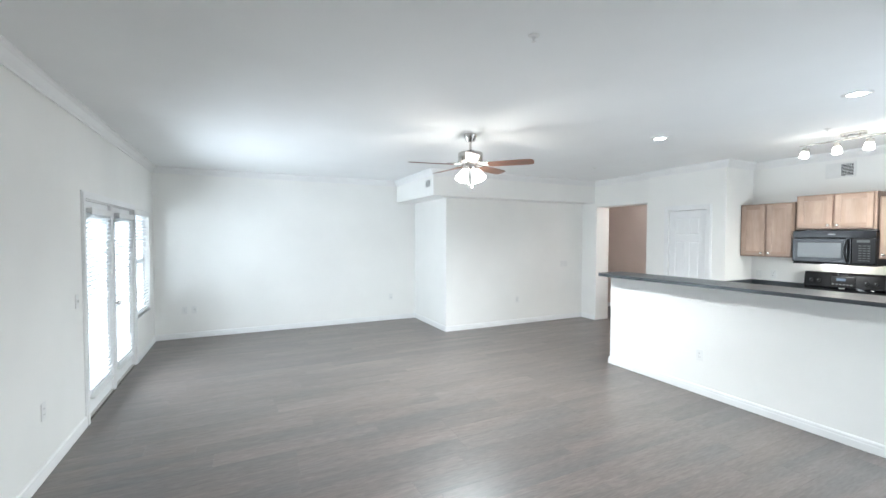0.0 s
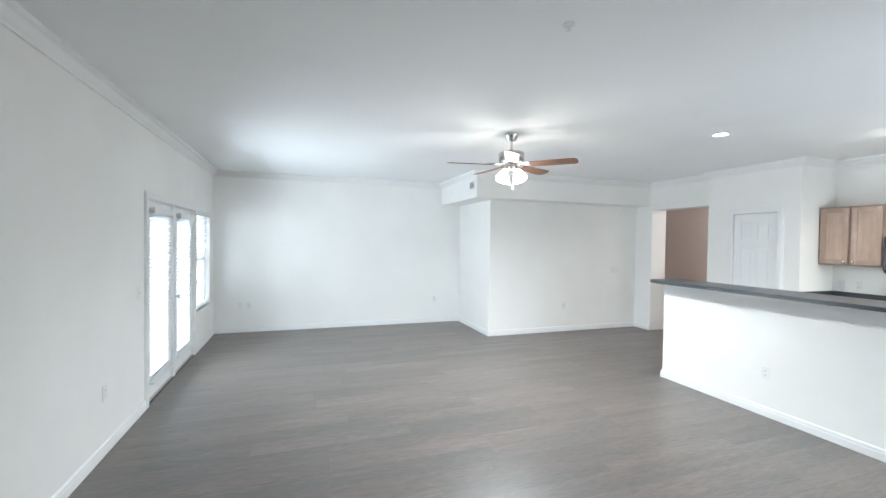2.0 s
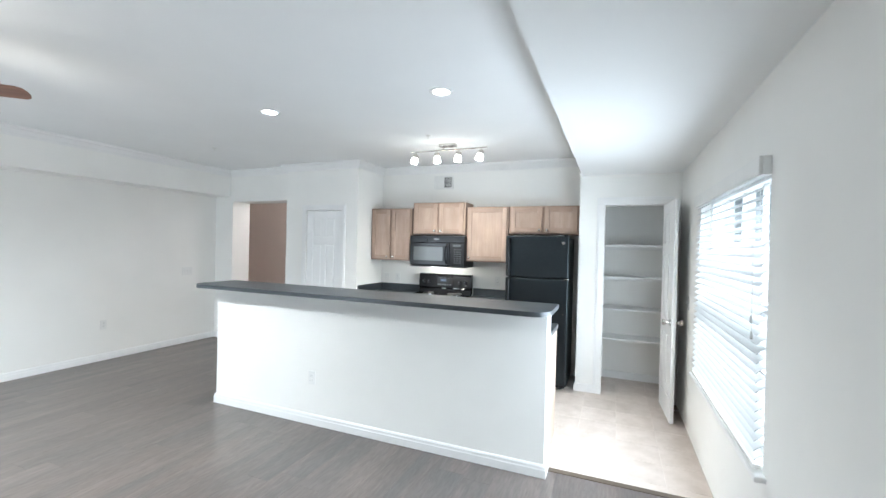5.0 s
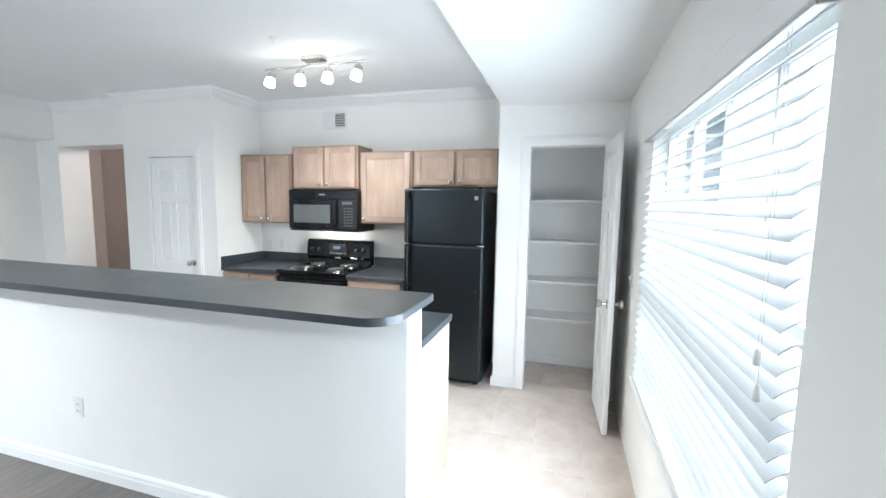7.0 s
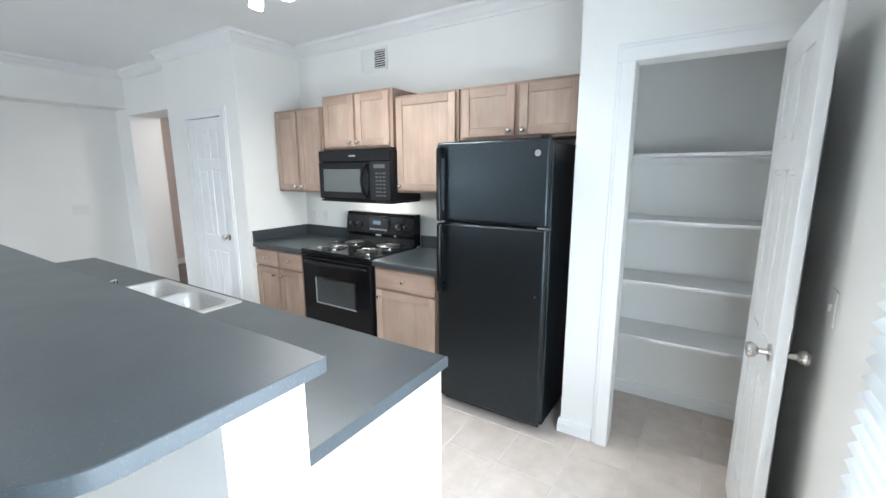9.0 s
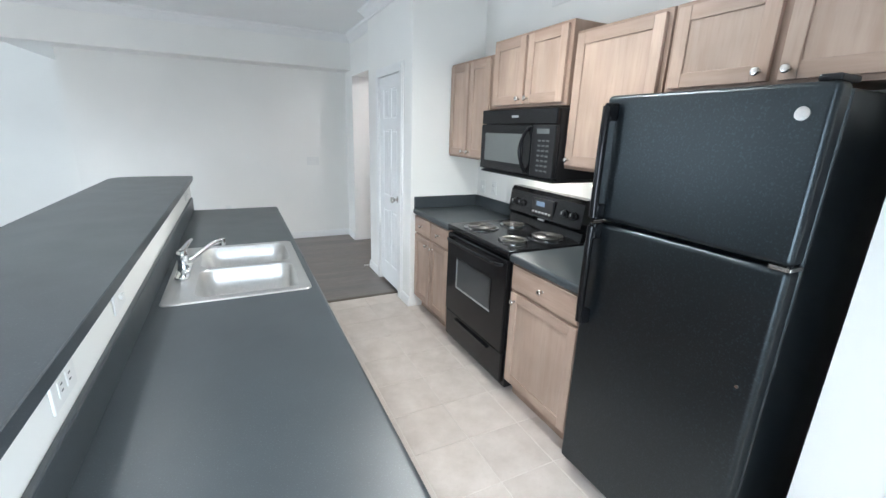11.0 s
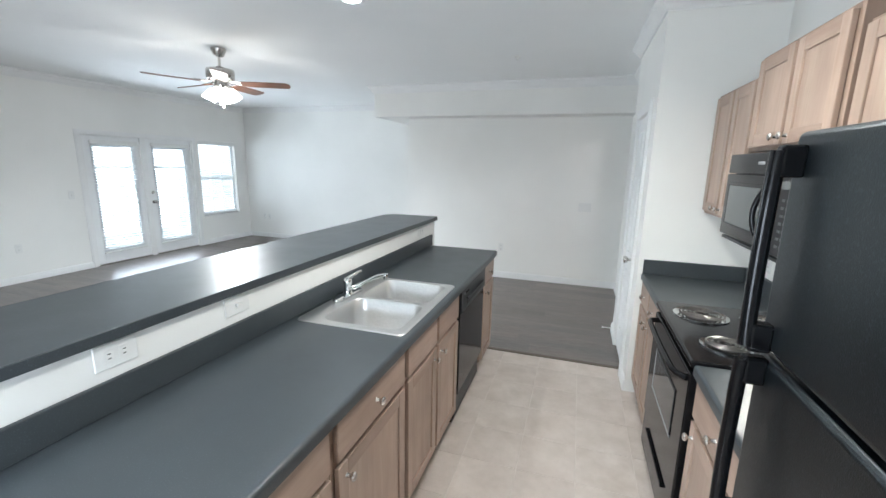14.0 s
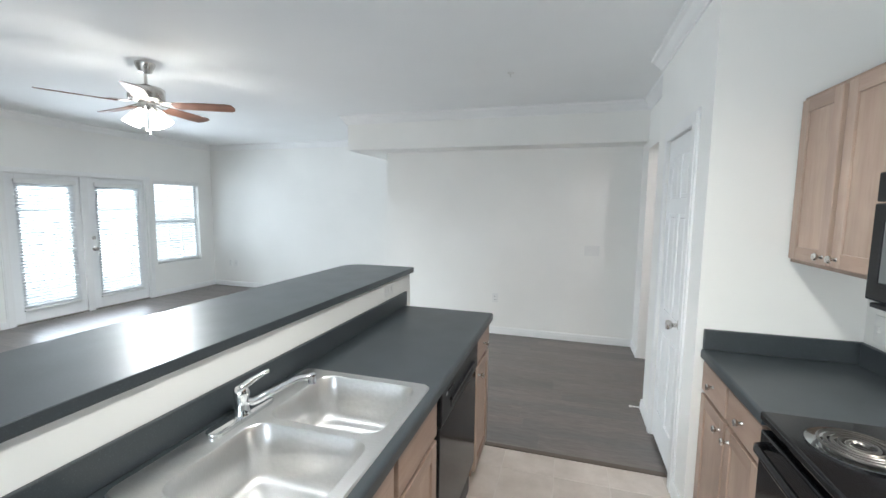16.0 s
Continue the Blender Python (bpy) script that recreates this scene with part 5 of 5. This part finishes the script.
def vent(axis, face, out, u0, u1, z0, z1, label, blank=0.0):
    """Stamped air grille: frame, flat dark backing for the throat's shade, slats; part of it may be a plain damper
    plate.
    """
    ob = thing("air_vent", ((face, (u0 + u1) / 2, z0) if axis == "x" else ((u0 + u1) / 2, face, z0)), label, "air vent")

    def b(name, a0, a1, h0, h1, d0, d1, mat, bev=0.001):
        d0, d1 = sorted((face + out * d0, face + out * d1))
        return box(name, *((d0, d1, a0, a1, h0, h1) if axis == "x" else (a0, a1, d0, d1, h0, h1)), mat, ob, "", bev)

    f = 0.022
    b("backing", u0 + f, u1 - f, z0 + f, z1 - f, 0.0005, 0.002, SLOT, 0)
    b("frame", u0, u0 + f, z0, z1, 0.0005, 0.009, PLASTIC)
    b("frame", u1 - f, u1, z0, z1, 0.0005, 0.009, PLASTIC)
    b("frame", u0 + f, u1 - f, z0, z0 + f, 0.0005, 0.009, PLASTIC)
    b("frame", u0 + f, u1 - f, z1 - f, z1, 0.0005, 0.009, PLASTIC)
    e = u1 - f
    if blank:
        e = u0 + (u1 - u0) * (1 - blank)
        b("damper_plate", e, u1 - f, z0 + f, z1 - f, 0.002, 0.006, PLASTIC)
    n = max(3, int((z1 - z0 - 2 * f) / 0.017))
    for k in range(n):
        z = z0 + f + (z1 - z0 - 2 * f) * (k + 0.5) / n
        b("slat", u0 + f, e, z - 0.0035, z + 0.0025, 0.002, 0.008, PLASTIC, 0)
    return ob


vent("x", XK, -1, 2.485, 2.775, 2.355, 2.54, "white supply air vent high on the kitchen wall", 0.52)
vent("x", BEAM_X, -1, 6.18, 6.40, 2.40, 2.545, "small white air vent on the side of the ceiling beam")

# unseen warm fill light, added to brighten the passage beyond the opening
bulb("hall_fill", (7.8, 4.8, 2.45), 12, 0.08, (1.0, 0.90, 0.83))

# ---- outside ----
gr = box("ground", -60, 60, -60, 60, -0.5, -0.25, CONC, bevel=0)
tagged(gr, kind="structure")


def outside_house(name, x0, x1, y0, y1, h, face, label):
    """A plain neighbour with dark sash windows and a low roof."""
    ob = thing(name, ((x0 + x1) / 2, (y0 + y1) / 2, -0.25), label, "building")
    box("wall", x0, x1, y0, y1, -0.25, h, STUCCO, ob, "", 0)
    bm = bmesh.new()
    a = [bm.verts.new(p) for p in ((x0 - 0.4, y0 - 0.4, h), (x1 + 0.4, y0 - 0.4, h), (x1 + 0.4, y1 + 0.4, h), (x0 - 0.4, y1 + 0.4, h))]
    r = [bm.verts.new(p) for p in (((x0 + x1) / 2 - (x1 - x0) * 0.25, (y0 + y1) / 2, h + 1.8), ((x0 + x1) / 2 + (x1 - x0) * 0.25, (y0 + y1) / 2, h + 1.8))]
    for f in ((a[0], a[1], r[1], r[0]), (a[1], a[2], r[1]), (a[2], a[3], r[0], r[1]), (a[3], a[0], r[0]), (a[3], a[2], a[1], a[0])):
        bm.faces.new(f)
    part("roof", bm, CONC, ob)
    n = 5
    for fl in range(2):
        for k in range(n):
            z = 0.9 + 2.9 * fl
            if face == "y":
                c = x0 + (x1 - x0) * (k + 0.5) / n
                w = box("window", c - 0.5, c + 0.5, y1 - 0.02, y1 + 0.03, z, z + 1.4, OUTGL, ob, "", 0.004)
                box("frame", c - 0.03, c + 0.03, y1 + 0.03, y1 + 0.06, z, z + 1.4, VINYL, w, "", 0)
                box("frame", c - 0.5, c + 0.5, y1 + 0.03, y1 + 0.055, z + 0.67, z + 0.73, VINYL, w, "", 0)
            else:
                c = y0 + (y1 - y0) * (k + 0.5) / n
                w = box("window", x1 - 0.02, x1 + 0.03, c - 0.5, c + 0.5, z, z + 1.4, OUTGL, ob, "", 0.004)
                box("frame", x1 + 0.03, x1 + 0.06, c - 0.03, c + 0.03, z, z + 1.4, VINYL, w, "", 0)
                box("frame", x1 + 0.03, x1 + 0.055, c - 0.5, c + 0.5, z + 0.67, z + 0.73, VINYL, w, "", 0)
    return ob


def outside_wing(x, y0, y1, h, windows, label):
    """The next wing of the building: a pale wall looking west, with tall dark windows (middle, width, sill, head)."""
    ob = thing("building_wing", (x, (y0 + y1) / 2, -0.25), label, "building")
    wall_hole = [(c - w / 2, c + w / 2, a, b) for c, w, a, b in windows]
    us = sorted({y0, y1, *(v for q in wall_hole for v in q[:2])})
    bm = bmesh.new()
    for a, b in zip(us, us[1:]):
        mid = (a + b) / 2
        q = [r for r in wall_hole if r[0] < mid < r[1]]
        if q:
            add_box(bm, x, x + 0.3, a, b, -0.25, q[0][2])
            add_box(bm, x, x + 0.3, a, b, q[0][3], h)
        else:
            add_box(bm, x, x + 0.3, a, b, -0.25, h)
    part("wall", bm, VINYL, ob, "pale painted siding")
    part("roof", boxes((x - 0.4, x + 6, y0 - 0.4, y1 + 0.4, h, h + 0.25)), CONC, ob)
    for c, w, a, b in windows:
        wn2 = box("window", x + 0.12, x + 0.16, c - w / 2, c + w / 2, a, b, OUTGL, ob, "dark window pane", 0)
        box("frame", x + 0.06, x + 0.115, c - w / 2, c + w / 2, (a + b) / 2 - 0.03, (a + b) / 2 + 0.03, VINYL, wn2, "", 0)
    return ob


outside_wing(16.0, -14.0, -1.6, 6.5, [(-2.92, 0.30, 1.8, 5.3), (-3.52, 0.50, 1.8, 5.3), (-6.35, 0.5, 1.8, 5.3), (-9.4, 0.5, 1.8, 5.3)], "pale building wing with tall dark windows across the side yard")
outside_house("apartment_building", -2, 14, -22, -12, 5.8, "y", "pale two-storey apartment building across the yard")

# ---- floor pieces ----
PITCH, TX, TY = 0.308, 6.455, 0.055
tile_bm = bmesh.new()
add_box(tile_bm, -0.152, 0.152, -0.152, 0.152, -0.012, 0.0, 0.0015, 1)
tile_me = bpy.data.meshes.new("tile")
tile_bm.to_mesh(tile_me)
tile_bm.free()
tile_me.materials.append(TILE)
grout = box("floor_kitchen", 4.825, XPB, YS, 3.95, -0.0119, -0.0022, GROUT, bevel=0)
tagged(grout, "pale grout bed between beige floor tiles", kind="structure")
BASE_CUT = {}


def floor_piece(name, x0, x1, y0, y1, mat, parent, bevel=0.0012):
    """A cut piece; alike sizes share one mesh."""
    key = (name, round(x1 - x0, 3), round(y1 - y0, 3))
    if key not in BASE_CUT:
        w, h = key[1] / 2, key[2] / 2
        bm = bmesh.new()
        add_box(bm, -w, w, -h, h, -0.010, 0.0, min(bevel, w * 0.4, h * 0.4), 1)
        me = bpy.data.meshes.new(name)
        bm.to_mesh(me)
        bm.free()
        me.materials.append(mat)
        BASE_CUT[key] = me
    ob = new(name, BASE_CUT[key])
    ob.parent = parent
    ob.location = ((x0 + x1) / 2, (y0 + y1) / 2, 0)
    return ob


for i in range(-7, 5):
    for j in range(-2, 14):
        x0, x1 = max(4.826, TX + PITCH * i + 0.002), min(XPB - 0.001, TX + PITCH * (i + 1) - 0.002)
        y0, y1 = max(YS, TY + PITCH * j + 0.002), min(3.949, TY + PITCH * (j + 1) - 0.002)
        if x1 - x0 > 0.03 and y1 - y0 > 0.03:
            if x0 > XK and y0 > 0.78:
                continue
            floor_piece("tile", x0, x1, y0, y1, TILE, grout)

planks = tagged(new("floor_living"), "dark brown hand-scraped laminate plank floor", kind="structure")
PW, PL = 0.192, 1.215
rnd = random.Random(4)
y = YS
while y < YN - 0.01:
    y1 = min(y + PW, YN)
    x = XW - PL * rnd.random() * 0.9
    while x < 8.15:
        a, b = max(x, XW), min(x + PL, 8.15)
        # the tile field is kept clear of planks
        pieces = [(a, b, y, y1)] if y >= 3.97 else [(a, min(b, 4.775), y, y1)] + ([(max(a, 4.775), b, 3.97, y1)] if y1 > 3.995 else [])
        for p in pieces:
            if p[1] - p[0] > 0.02:
                floor_piece("plank", p[0] + 0.0001, p[1] - 0.0001, p[2] + 0.0001, p[3] - 0.0001, FLOORW, planks, 0.0005)
        x += PL
    y = y1
